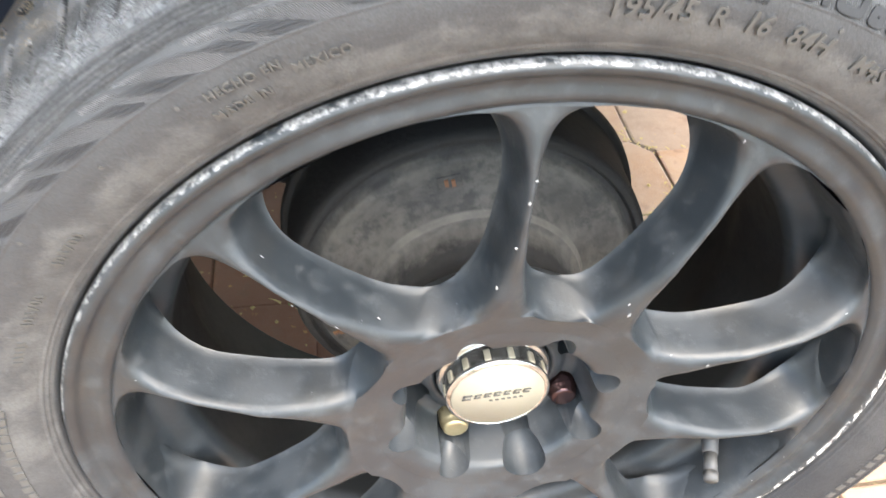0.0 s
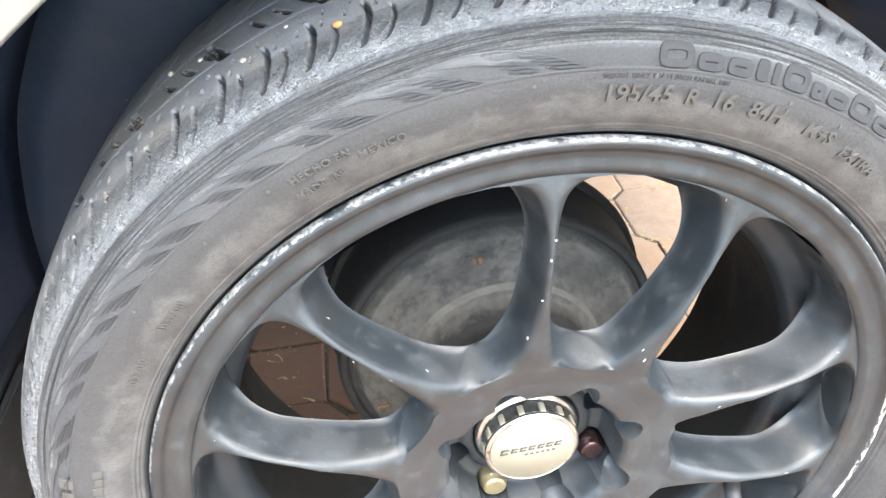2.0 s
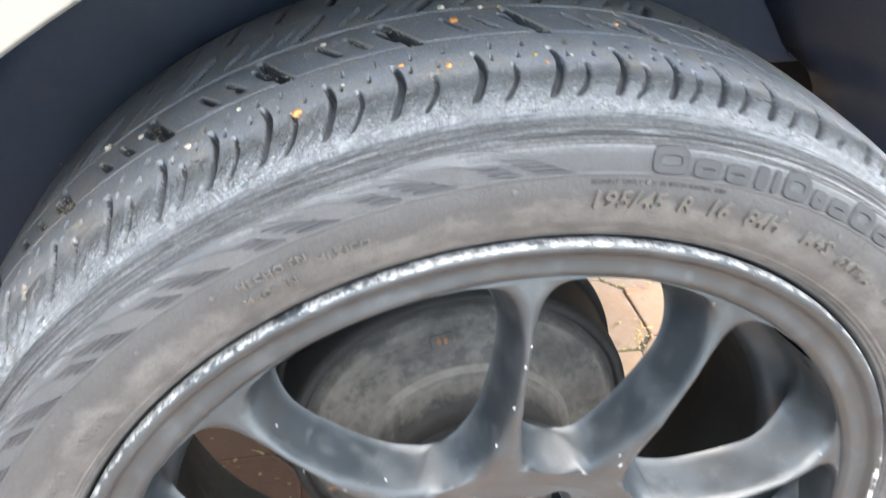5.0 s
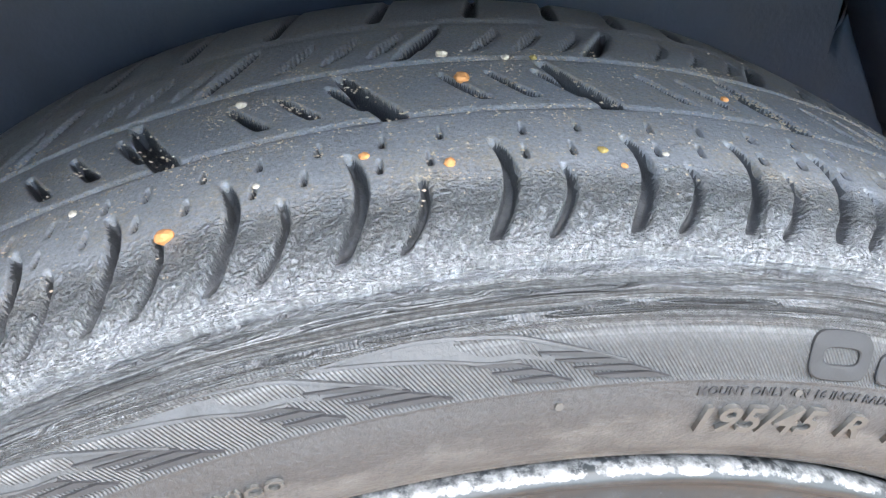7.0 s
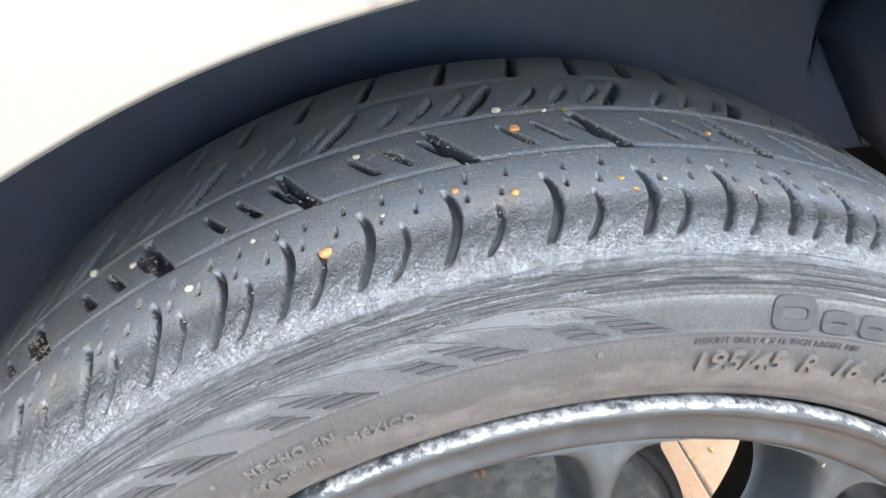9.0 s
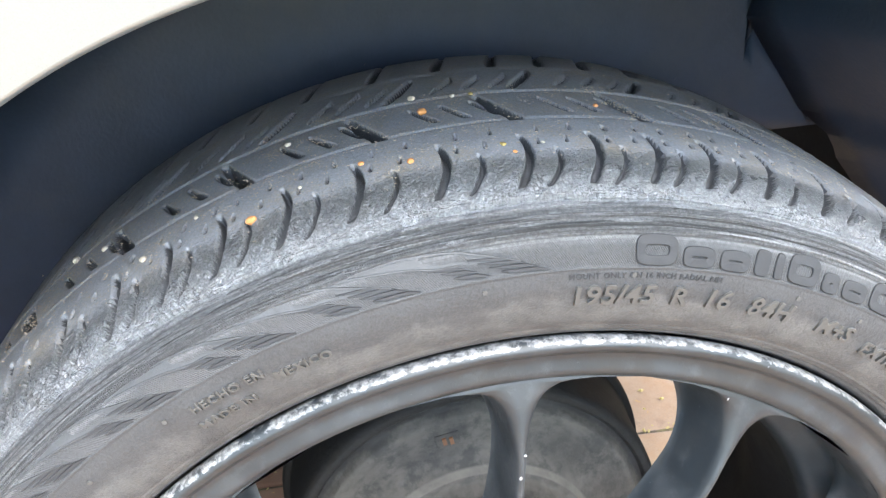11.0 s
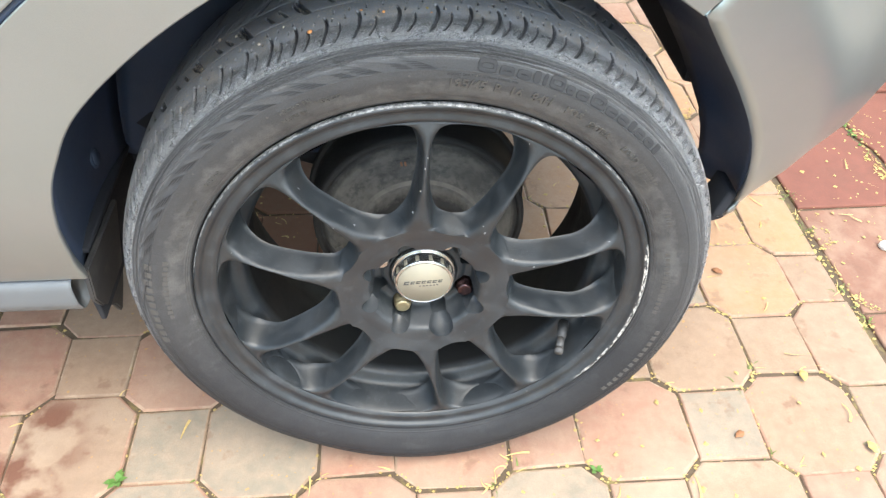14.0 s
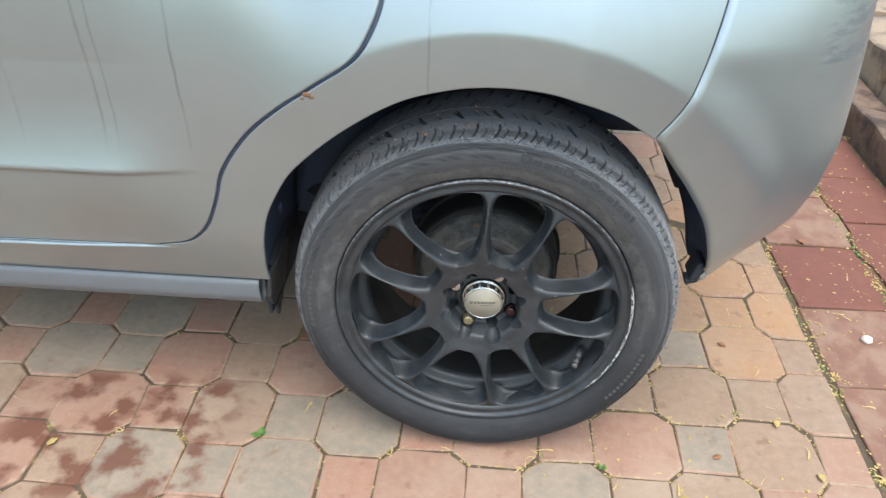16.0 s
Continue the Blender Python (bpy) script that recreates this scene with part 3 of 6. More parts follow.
def build_tyre():
    front = spline(SIDE, FINE)
    back = front[::-1].copy()
    back[:, 1] = WIDE - back[:, 1]
    back = back[::3]
    inner = np.array([(0.205, 0.155), (0.200, 0.0875), (0.205, 0.02)])
    prof = np.vstack([front, back[1:], inner])
    # outward normals of the profile
    d = np.roll(prof, -1, 0) - np.roll(prof, 1, 0)
    nrm = np.stack([-d[:, 1], d[:, 0]], 1)
    nrm /= np.linalg.norm(nrm, axis=1)[:, None] + 1e-9
    nrm = -nrm if nrm[FINE - 1, 0] < 0 else nrm
    deg = np.r_[np.arange(0, 45, 0.18), np.arange(45, 82, 0.10), np.arange(82, 116, 0.05), np.arange(116, 145, 0.10), np.arange(145, 180, 0.18), np.arange(180, 360, 0.5)]
    ang, steps = np.radians(deg), len(deg)
    A, Y = np.meshgrid(deg, prof[:, 1], indexing="ij")
    R = np.broadcast_to(prof[:, 0], A.shape)
    outer = R > 0.2715
    depth = np.zeros_like(A)

    def groove(centres, y0, y1, lean, bend, half, deep, taper=0.0, soft=0.85):
        """Slots across the tread at the given angles, from y1 down to y0, leaning and bending; half: half the width in degrees."""
        nonlocal depth
        cols = np.where((prof[:, 1] > y0 - 0.001) & (prof[:, 1] < y1 + 0.001) & (prof[:, 0] > 0.2715))[0]
        t = (y1 - prof[cols, 1]) / (y1 - y0)
        c = np.sort(np.array(centres) % 360)
        c = np.r_[c[-1] - 360, c, c[0] + 360]
        at = A[:, cols] - (lean * t + bend * t * t)
        k = np.clip(np.searchsorted(c, at), 1, len(c) - 1)
        off = np.minimum(np.abs(at - c[k - 1]), np.abs(c[k] - at))
        w = half * (0.45 + 1.1 * np.sqrt(np.clip(t, 0, 1)) * (1 - taper * t))
        ends = smooth01((1 - t) / 0.16) * smooth01(t / 0.03)
        depth[:, cols] = np.maximum(depth[:, cols], deep * smooth01((w - off) / (soft * half) + 0.5) * ends)

    # seven pitches of uneven length, ten times round
    pitch = [0, 4.9, 10.1, 16.2, 22.1, 27.2, 31.7, 36]
    long_at = [110.5 - 36 * k - p for k in range(10) for p in pitch[:7]]
    short_at = [110.5 - 36 * k - (a + 0.44 * (b - a)) for k in range(10) for a, b in zip(pitch, pitch[1:])]
    groove(long_at, 0.0065, 0.0340, -2.3, 3.45, 0.250, 0.0046, 0.25, 0.7)
    groove(short_at, 0.0065, 0.0235, -1.3, 2.75, 0.170, 0.0038, 0.25, 0.7)
    for shift, y0 in ((1.3, 0.0265), (3.4, 0.0270), (1.6, 0.0355), (4.1, 0.0362)):
        groove([a - shift for a in long_at], y0, y0 + 0.0042, 0.1, 0, 0.075, 0.0032, 0.0, 0.6)
    every = [108.1 - 360 / 35 * k for k in range(35)]
    groove([a + 2.4 for a in every], 0.0465, 0.0760, -1.7, -0.7, 0.36, 0.0065)
    for shift in (3.0, 5.4, 7.8):
        groove([a + shift for a in every], 0.0530, 0.0690, -1.4, -0.4, 0.20, 0.0045)
    groove([a - 3.6 for a in every], 0.0810, 0.1080, 2.4, 0.5, 0.26, 0.0050)
    for shift in (-1.4, 1.0, 3.4):
        groove([a + shift for a in every], 0.0840, 0.1020, 1.8, 0.4, 0.12, 0.0026)
    groove([a + 1.5 for a in long_at], 0.1180, 0.1600, 2.0, 0, 0.26, 0.0040)
    # thin lines that run round the tyre
    for y0, half, deep in ((0.0475, 0.0006, 0.0008), (0.0785, 0.0009, 0.0012), (0.1130, 0.0009, 0.0012)):
        depth = np.maximum(depth, np.where(outer, deep * smooth01((half - np.abs(Y - y0)) / 0.0006 + 0.5), 0))
    side = (Y < 0.01) & (R < 0.2760)
    for r0, half, deep in ((0.2228, 0.0006, 0.0009), (0.2262, 0.0004, -0.0006), (0.2543, 0.00035, -0.0006), (0.2660, 0.0006, -0.0005), (0.2684, 0.0005, 0.0014), (0.2700, 0.0006, -0.0006), (0.2713, 0.0003, 0.0012), (0.2738, 0.0006, 0.0020)):
        wob = 0.0004 * np.sin(A * 0.21 + r0 * 900) + 0.0003 * np.sin(A * 0.73 + r0 * 300) if r0 > 0.26 else 0
        depth = depth + np.where(side, deep * smooth01((half - np.abs(R - r0 - wob)) / 0.0005 + 0.5), 0)
    # small wear waves on the shoulder
    wear = np.sin(np.radians(A) * 131) * np.sin(Y * 900 + np.radians(A) * 47) + np.sin(np.radians(A) * 211 + Y * 1500)
    depth = depth + np.where(outer & (Y < 0.018), 0.00022 * wear, 0)
    # soften the steps of the cut a little
    soft = depth
    for axis in (0, 1):
        soft = 0.5 * soft + 0.25 * (np.roll(soft, 1, axis) + np.roll(soft, -1, axis))
    depth = np.where(outer, soft, depth)
    # every cut face takes the groove tone, walls included
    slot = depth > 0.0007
    rr = R - depth * nrm[:, 0]
    yy = Y - depth * nrm[:, 1]
    x, z = rr * np.cos(ang)[:, None], rr * np.sin(ang)[:, None]
    # the tyre stands flat on the ground and bulges a little there
    low = smooth01((-z - 0.235) / 0.05)
    yy = yy - 0.006 * low * (yy < 0.05) * smooth01((rr - 0.22) / 0.03)
    z = np.maximum(z, -ZC + 0.0008)
    k = len(prof)
    verts = np.stack([x, yy, z], -1).reshape(-1, 3)
    i, m = np.meshgrid(np.arange(steps), np.arange(k), indexing="ij")
    j, q = (i + 1) % steps, (m + 1) % k
    faces = np.stack([i * k + m, i * k + q, j * k + q, j * k + m], -1).reshape(-1, 4)
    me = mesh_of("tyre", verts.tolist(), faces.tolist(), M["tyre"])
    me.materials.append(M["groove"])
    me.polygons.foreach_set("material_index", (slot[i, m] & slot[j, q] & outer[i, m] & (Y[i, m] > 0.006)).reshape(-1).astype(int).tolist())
    return me


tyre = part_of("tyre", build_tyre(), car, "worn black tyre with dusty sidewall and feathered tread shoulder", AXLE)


def letters(words, name, height, r, start, material, lift=0.0007, spread=1.0, label=""):
    """Raised words bent round the sidewall; start: the angle of their first letter; they run clockwise."""
    c = bpy.data.curves.new(name, "FONT")
    c.body, c.size, c.extrude, c.space_character, c.resolution_u = words, height / 0.72, lift, spread, 3
    c.offset = height * 0.022
    tmp = new(name, c)
    me = bpy.data.meshes.new_from_object(tmp.evaluated_get(bpy.context.evaluated_depsgraph_get()))
    bpy.data.objects.remove(tmp)
    bpy.data.curves.remove(c)
    for v in me.vertices:
        a, rad = radians(start) - v.co.x / (r + height / 2), r + v.co.y
        v.co = (rad * math.cos(a), sidewall_y(rad) - v.co.z - 0.0001, rad * math.sin(a))
    me.materials.clear()
    me.materials.append(material)
    me.flip_normals()
    return part_of(name, me, tyre, label)


def bar(r0, r1, a0, a1, skew=0.0, lift=0.0007, round_=0.0):
    """A raised bar on the sidewall between two radii and two angles; skew: degrees by which its outer end leads."""
    verts, n = [], 5
    for up in (-0.0004, lift):
        for i in range(n):
            r = r0 + (r1 - r0) * i / (n - 1)
            s = skew * i / (n - 1)
            pinch = round_ * (2 * i / (n - 1) - 1) ** 2 * (a1 - a0) / 2
            for a in (a0 + s + pinch, a1 + s - pinch):
                verts.append((r * math.cos(radians(a)), sidewall_y(r) - up, r * math.sin(radians(a))))
    o, faces = 2 * n, []
    for i in range(n - 1):
        faces.append((o + 2 * i, o + 2 * i + 1, o + 2 * i + 3, o + 2 * i + 2))
        faces.append((2 * i, o + 2 * i, o + 2 * i + 2, 2 * i + 2))
        faces.append((2 * i + 1, 2 * i + 3, o + 2 * i + 3, o + 2 * i + 1))
    faces += [(0, 1, o + 1, o), (o - 2, 2 * o - 2, 2 * o - 1, o - 1)]
    return verts, faces


def bars(items):
    verts, faces = [], []
    for it in items:
        v, f = bar(*it)
        faces += [tuple(i + len(verts) for i in q) for q in f]
        verts += v
    return verts, faces


for words, height, r, start in (("195/45", 0.0080, 0.2402, 86.5), ("R", 0.0075, 0.2402, 77.9), ("16", 0.0080, 0.2402, 75.0), ("84H", 0.0076, 0.2400, 70.6), ("M+S", 0.0066, 0.2400, 63.3), ("EXTRA", 0.0056, 0.2385, 57.4), ("LOAD", 0.0056, 0.2385, 47.6)):
    letters(words, "size_lettering", height, r, start, M["letter"], 0.0011, label="raised tyre size lettering")
letters("MOUNT ONLY ON 16 INCH RADIAL RIM", "mount_lettering", 0.0020, 0.2506, 86.7, M["brand"], 0.0004, 1.12)
letters("HECHO EN", "origin_lettering", 0.0036, 0.2452, 117.6, M["letter"], 0.0009, 1.15)
letters("MEXICO", "origin_lettering", 0.0036, 0.2416, 110.6, M["letter"], 0.0009, 1.15)
letters("MADE IN", "made_in_lettering", 0.0036, 0.2370, 118.2, M["letter"], 0.0009, 1.15)
letters("403700", "code_lettering", 0.0042, 0.2335, 150.4, M["letter"], 0.0005, 1.25)
letters("403700", "code_lettering", 0.0042, 0.2340, 141.0, M["letter"], 0.0005, 1.2)
# the maker's words as plain raised rings and bars
def loop_block(r0, r1, a0, a1, stroke, lift=0.0009, n=28):
    """A raised rounded ring on the sidewall between two radii and two angles, or a solid rounded bar where stroke is 0."""
    rm, am, hr, ha = (r0 + r1) / 2, (a0 + a1) / 2, (r1 - r0) / 2, (a1 - a0) / 2
    sa = math.degrees(stroke / rm)
    rings = []
    for shrink, up in ((0.0, -0.0004), (0.0, lift * 0.75), (0.0003, lift), (stroke - 0.0003, lift), (stroke, lift * 0.75), (stroke, -0.0004)) if stroke else ((0.0, -0.0004), (0.0, lift * 0.75), (0.0003, lift), (0.9 * min(hr, radians(ha) * rm), lift)):
        row, k = [], math.degrees(shrink / rm)
        for i in range(n):
            t = TAU * i / n
            c, q = math.cos(t), math.sin(t)
            c, q = math.copysign(abs(c) ** 0.55, c), math.copysign(abs(q) ** 0.55, q)
            r, a = rm + (hr - shrink) * q, radians(am + (ha - k) * c)
            row.append((r * math.cos(a), sidewall_y(r) - up, r * math.sin(a)))
        rings.append(row)
    faces = [(i * n + k, i * n + (k + 1) % n, (i + 1) * n + (k + 1) % n, (i + 1) * n + k) for i in range(len(rings) - 1) for k in range(n)]
    if not stroke:
        faces.append(tuple((len(rings) - 1) * n + k for k in range(n)))
    return [v for row in rings for v in row], faces


a = 81.6
for k, w in enumerate((3.3, 2.6, 2.5, 1.3, 0.75, 2.9, 1.6, 2.5, 3.1, 2.5, 2.5, 1.3, 2.3, 2.3, 1.3)):
    tall, lo = (0.0098 if k in (0, 5, 8) else 0.0086 if k in (3, 4, 11, 14) else 0.0068), 0.2553
    me = mesh_of("brand_block", *loop_block(lo, lo + tall, a - w, a, 0.0031 if w > 1.5 else 0.0), M["brand"])
    part_of("brand_block", sharpen(me, 30), tyre, "dark raised block of brand marking")
    a -= w + 0.50
small = [(0.2535, 0.2605 - 0.001 * (k % 2), 165.5 + 2.2 * k, 166.9 + 2.2 * k, 0, 0.0007) for k in range(11)]
small += [(0.2400, 0.2445 - 0.001 * (k % 2), 164.0 + 1.5 * k, 165.1 + 1.5 * k, 0, 0.0006) for k in range(12)]
small += [(0.2338, 0.2372, 152.8 + 0.8 * k, 153.3 + 0.8 * k, 0, 0.0005) for k in range(5)]
small += [(0.2335 + 0.0036 * m, 0.2362 + 0.0036 * m, 41.0 - 0.9 * k, 41.6 - 0.9 * k, 0, 0.0005) for m in range(3) for k in range(8)]
small += [(r, r + 0.0016, a, a + 0.38, 0, 0.0006, 0.5) for r, a in ((0.2492, 93.0), (0.2480, 119.6), (0.2470, 128.0), (0.2508, 81.3), (0.2495, 66.5), (0.2490, 59.6), (0.2500, 139.0))]
small += [(0.2375, 0.2420, 24.5 - 1.0 * k, 25.0 - 1.0 * k, 0, 0.0005) for k in range(4)]
small += [(0.2455, 0.2500, -14.0 - 2.1 * k, -12.8 - 2.1 * k, 0, 0.0006) for k in range(12)]
small += [(0.2330, 0.2370, 12.0 - 1.5 * k, 12.9 - 1.5 * k, 0, 0.0005) for k in range(14)]
tagged(part_of("small_marking", mesh_of("small_marking", *bars(small), M["letter"], False), tyre, "small raised marking on the sidewall"), kind="stuff")


def streak(r, a, span, thick, fall, lift=0.0006):
    """A raised streak along the sidewall, span degrees long, its clockwise end nearer the rim by fall."""
    verts, n = [], 6
    for up in (-0.0004, lift):
        for i in range(n):
            t = i / (n - 1)
            half = thick / 2 * (1 - 0.35 * t)
            rc = r + fall * (t - 0.5)
            for e, lead in ((rc - half, -0.45), (rc + half, 0.45)):
                an = radians(a + lead + span * (t - 0.5))
                verts.append((e * math.cos(an), sidewall_y(e) - up, e * math.sin(an)))
    o, faces = 2 * n, []
    for i in range(n - 1):
        faces += [(o + 2 * i, o + 2 * i + 1, o + 2 * i + 3, o + 2 * i + 2), (2 * i, o + 2 * i, o + 2 * i + 2, 2 * i + 2), (2 * i + 1, 2 * i + 3, o + 2 * i + 3, o + 2 * i + 1)]
    return verts, faces + [(0, 1, o + 1, o), (o - 2, 2 * o - 2, 2 * o - 1, o - 1)]


def ribbon(edge0, edge1, lift, count=26):
    """A thin raised strip on the sidewall between two lines of (degrees, radius)."""
    p, q = spline(edge0, count), spline(edge1, count)
    verts = [(r * math.cos(radians(a)), sidewall_y(r) - up, r * math.sin(radians(a))) for up in (-0.0004, lift) for side in (p, q) for a, r in side]
    n, faces = count, []
    for i in range(n - 1):
        faces += [(2 * n + i, 2 * n + i + 1, 3 * n + i + 1, 3 * n + i), (i, i + 1, 2 * n + i + 1, 2 * n + i), (n + i + 1, n + i, 3 * n + i, 3 * n + i + 1)]
    return verts, faces


def joined(pieces):
    verts, faces = [], []
    for v, f in pieces:
        faces += [tuple(i + len(verts) for i in fc) for fc in f]
        verts += v
    return verts, faces


# leaf-shaped patches with dark bars between the lettering and the rings
LEAF_TOP = [(14.6, 0.2655), (12.8, 0.2658), (10.8, 0.2663), (9.3, 0.2661), (6.4, 0.2650), (4.6, 0.2631), (3.1, 0.2612), (1.6, 0.2593)]
LEAF_LOW = [(14.6, 0.2653), (12.0, 0.2642), (9.6, 0.2629), (7.6, 0.2611), (6.2, 0.2609), (4.9, 0.2598), (3.4, 0.2594), (1.6, 0.2591)]
for k in range(9):
    e = 88.7 + 9.55 * k
    top, low = [(e + a, r) for a, r in LEAF_TOP], [(e + a, r) for a, r in LEAF_LOW]
    leaf = part_of("leaf_patch", sharpen(mesh_of("leaf_patch", *ribbon(top, low, 0.0002), M["leafpatch"]), 25), tyre, "smooth leaf-shaped patch on the ribbed sidewall")
    lines = [ribbon(line, [(a, r - 0.0005) for a, r in line], 0.0006) for line in (top, low[:5])]
    tagged(part_of("leaf_edge", sharpen(mesh_of("leaf_edge", *joined(lines), M["leafpatch"]), 25), leaf), kind="stuff")
    rows = [(0.2609, e + 3.8, 2.4, 0.0013, 0.0010), (0.2594, e + 3.0, 2.6, 0.0012, 0.0008), (0.2578, e + 2.2, 2.6, 0.0012, 0.0005), (0.2562, e + 1.3, 2.6, 0.0012, 0.0003),
            (0.2603, e + 7.0, 1.7, 0.0013, 0.0005), (0.2585, e + 6.1, 1.7, 0.0013, 0.0003), (0.2567, e + 5.3, 1.7, 0.0013, 0.0002)]
    tagged(part_of("hatch_mark", mesh_of("hatch_mark", *joined([streak(*row, 0.0007) for row in rows]), M["hatch"], False), tyre), kind="stuff")

# -- alloy wheel --
GAP_PAIR = [(0.0800, 0), (0.0806, 4), (0.0828, 8.3), (0.087, 11.2), (0.095, 13.0), (0.105, 14.0), (0.12, 14.8), (0.14, 15.0), (0.16, 14.6), (0.175, 13.9), (0.186, 12.6), (0.192, 11.2), (0.1955, 9), (0.1972, 6), (0.198, 0)]
GAP_WIDE = [(0.0840, 0), (0.0847, 4), (0.087, 7), (0.092, 10), (0.100, 13.3), (0.110, 15.6), (0.120, 17.0), (0.135, 18.6), (0.150, 19.5), (0.165, 19.9), (0.178, 19.6), (0.187, 18.7), (0.193, 17), (0.1962, 14), (0.198, 9), (0.1988, 0)]
FACE = [(0.060, 0.0070), (0.072, 0.0050), (0.085, 0.0020), (0.100, -0.0020), (0.130, -0.0050), (0.160, -0.0030), (0.175, 0.0000), (0.190, 0.0040), (0.199, 0.0068)]
PAIR_AT = 74.7      # the middle of the upper pair of spokes, in degrees


def eased(g):
    """A window's half width by radius as a smooth curve."""
    p = spline([(r * 100, a) for r, a in g], 400)
    r = np.maximum.accumulate(p[:, 0]) / 100
    return list(zip(r.tolist(), np.maximum(p[:, 1], 0).tolist()))


GAP_PAIR, GAP_WIDE = eased(GAP_PAIR), eased(GAP_WIDE)


def face_y(r):
    return float(np.interp(r, *zip(*FACE)))


def inward(r):
    """How much further out a window opens at the back than at the front near the hub, and, below 0, further in near the rim."""
    return 0.0085 * float(smooth01((0.128 - r) / 0.045)) - 0.0030 * float(smooth01((r - 0.150) / 0.040))


def build_spokes():
    rs = np.unique(np.round(np.r_[np.linspace(0.070, 0.0790, 4), np.linspace(0.0795, 0.1, 46), np.linspace(0.1, 0.170, 30), np.linspace(0.170, 0.1990, 40), 0.1994], 5))
    verts, faces = [], []
    cols = 22

    def depth_at(g, r):
        """How far the window's floor has sunk between the front edge and where the back opens."""
        opens = next(q for q in np.arange(g[0][0], 0.14, 0.0002) if float(np.interp(q - inward(q), *zip(*g), left=0, right=0)) > math.degrees(0.0040 / q))
        return float(np.clip((r - g[0][0]) / (opens - g[0][0]), 0, 1)) ** 0.85 if r < 0.13 else 1.0 - 0.20 * float(smooth01((r - 0.1800) / 0.0170))

    for s in range(10):
        pair = PAIR_AT + 72 * (s // 2)
        lead = s % 2 == 0
        # windows on the two sides: the narrow one inside the pair and the wide one outside
        if lead:
            m0, m1, g0, g1 = pair, pair + 36, GAP_PAIR, GAP_WIDE
        else:
            m0, m1, g0, g1 = pair - 36, pair, GAP_WIDE, GAP_PAIR
        base, shut = len(verts), []
        for r in rs:
            f0, f1 = (float(np.interp(r, *zip(*g), left=0, right=0)) for g in (g0, g1))
            near = min(1.0, max(0.0, (r - 0.158) / 0.036))
            fillet = 0.0040 + 0.0150 * near ** 2.2
            b0, b1 = (max(0.0, float(np.interp(r - inward(r), *zip(*g), left=0, right=0)) - math.degrees(fillet / r)) for g in (g0, g1))
            yf, yb = face_y(r), 0.026 + 0.010 * smooth01((r - 0.150) / 0.040)
            w = (m1 - f1) - (m0 + f0)
            bev = min(math.degrees(0.0060 / r), 0.40 * w) * min(1.0, 4 * min(f0 + 0.02, f1 + 0.02))
            e0, e1 = m0 + f0, m1 - f1
            c0, c1 = m0 + b0, m1 - b1
            k0, k1 = min(1.0, f0 / 1.5), min(1.0, f1 / 1.5)
            y0, y1 = (yf + (yb - yf) * depth_at(g, r) if f else yf for g, f in ((g0, f0), (g1, f1)))
            q0, q1 = min(1.0, (y0 - yf) / 0.012), min(1.0, (y1 - yf) / 0.012)
            wall = ((0.0, 1.0), (0.22, 0.96), (0.45, 0.84), (0.68, 0.62), (0.86, 0.38), (1.0, 0.17))
            row = [(c0 + (e0 - c0) * t, yf + max(0.0034 * t * k0 * q0, d * (y0 - yf))) for t, d in wall] + [(e0 + 0.32 * bev, yf + 0.0017 * k0 * q0), (e0 + bev, yf)]
            row += [(e0 + bev + (e1 - e0 - 2 * bev) * t, yf) for t in (0.33, 0.67)]
            row += [(e1 - bev, yf), (e1 - 0.32 * bev, yf + 0.0017 * k1 * q1)] + [(c1 + (e1 - c1) * t, yf + max(0.0034 * t * k1 * q1, d * (y1 - yf))) for t, d in wall[::-1]]
            row += [(c1 + (c0 - c1) * t, yb) for t in (0.0, 0.33, 0.67, 1.0)]
            shut.append((b1 == 0, b0 == 0))
            verts += [(r * math.cos(radians(a)), y, r * math.sin(radians(a))) for a, y in row]
        for i in range(len(rs) - 1):
            for c in range(cols):
                d = (c + 1) % cols
                if (c == 17 and shut[i][0] and shut[i + 1][0]) or (c == 21 and shut[i][1] and shut[i + 1][1]):
                    continue
                faces.append((base + i * cols + c, base + i * cols + d, base + (i + 1) * cols + d, base + (i + 1) * cols + c))
    me = mesh_of("wheel", verts, faces, M["paint"])
    bm = bmesh.new()
    bm.from_mesh(me)
    bmesh.ops.remove_doubles(bm, verts=bm.verts, dist=0.00004)
    bmesh.ops.recalc_face_normals(bm, faces=bm.faces)
    bm.to_mesh(me)
    bm.free()
    return sharpen(me, 78)


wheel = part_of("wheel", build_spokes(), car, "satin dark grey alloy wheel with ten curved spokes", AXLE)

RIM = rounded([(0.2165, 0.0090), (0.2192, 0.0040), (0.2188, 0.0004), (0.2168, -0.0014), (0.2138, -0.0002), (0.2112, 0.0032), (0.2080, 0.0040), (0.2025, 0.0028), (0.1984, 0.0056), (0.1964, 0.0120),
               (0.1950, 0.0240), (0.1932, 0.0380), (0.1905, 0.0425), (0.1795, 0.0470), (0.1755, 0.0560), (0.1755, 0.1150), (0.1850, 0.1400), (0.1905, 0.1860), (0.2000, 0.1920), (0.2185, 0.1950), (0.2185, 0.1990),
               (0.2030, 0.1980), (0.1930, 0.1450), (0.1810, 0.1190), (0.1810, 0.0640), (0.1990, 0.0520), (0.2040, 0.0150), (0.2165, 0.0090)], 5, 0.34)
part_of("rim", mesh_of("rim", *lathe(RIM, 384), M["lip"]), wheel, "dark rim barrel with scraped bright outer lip")


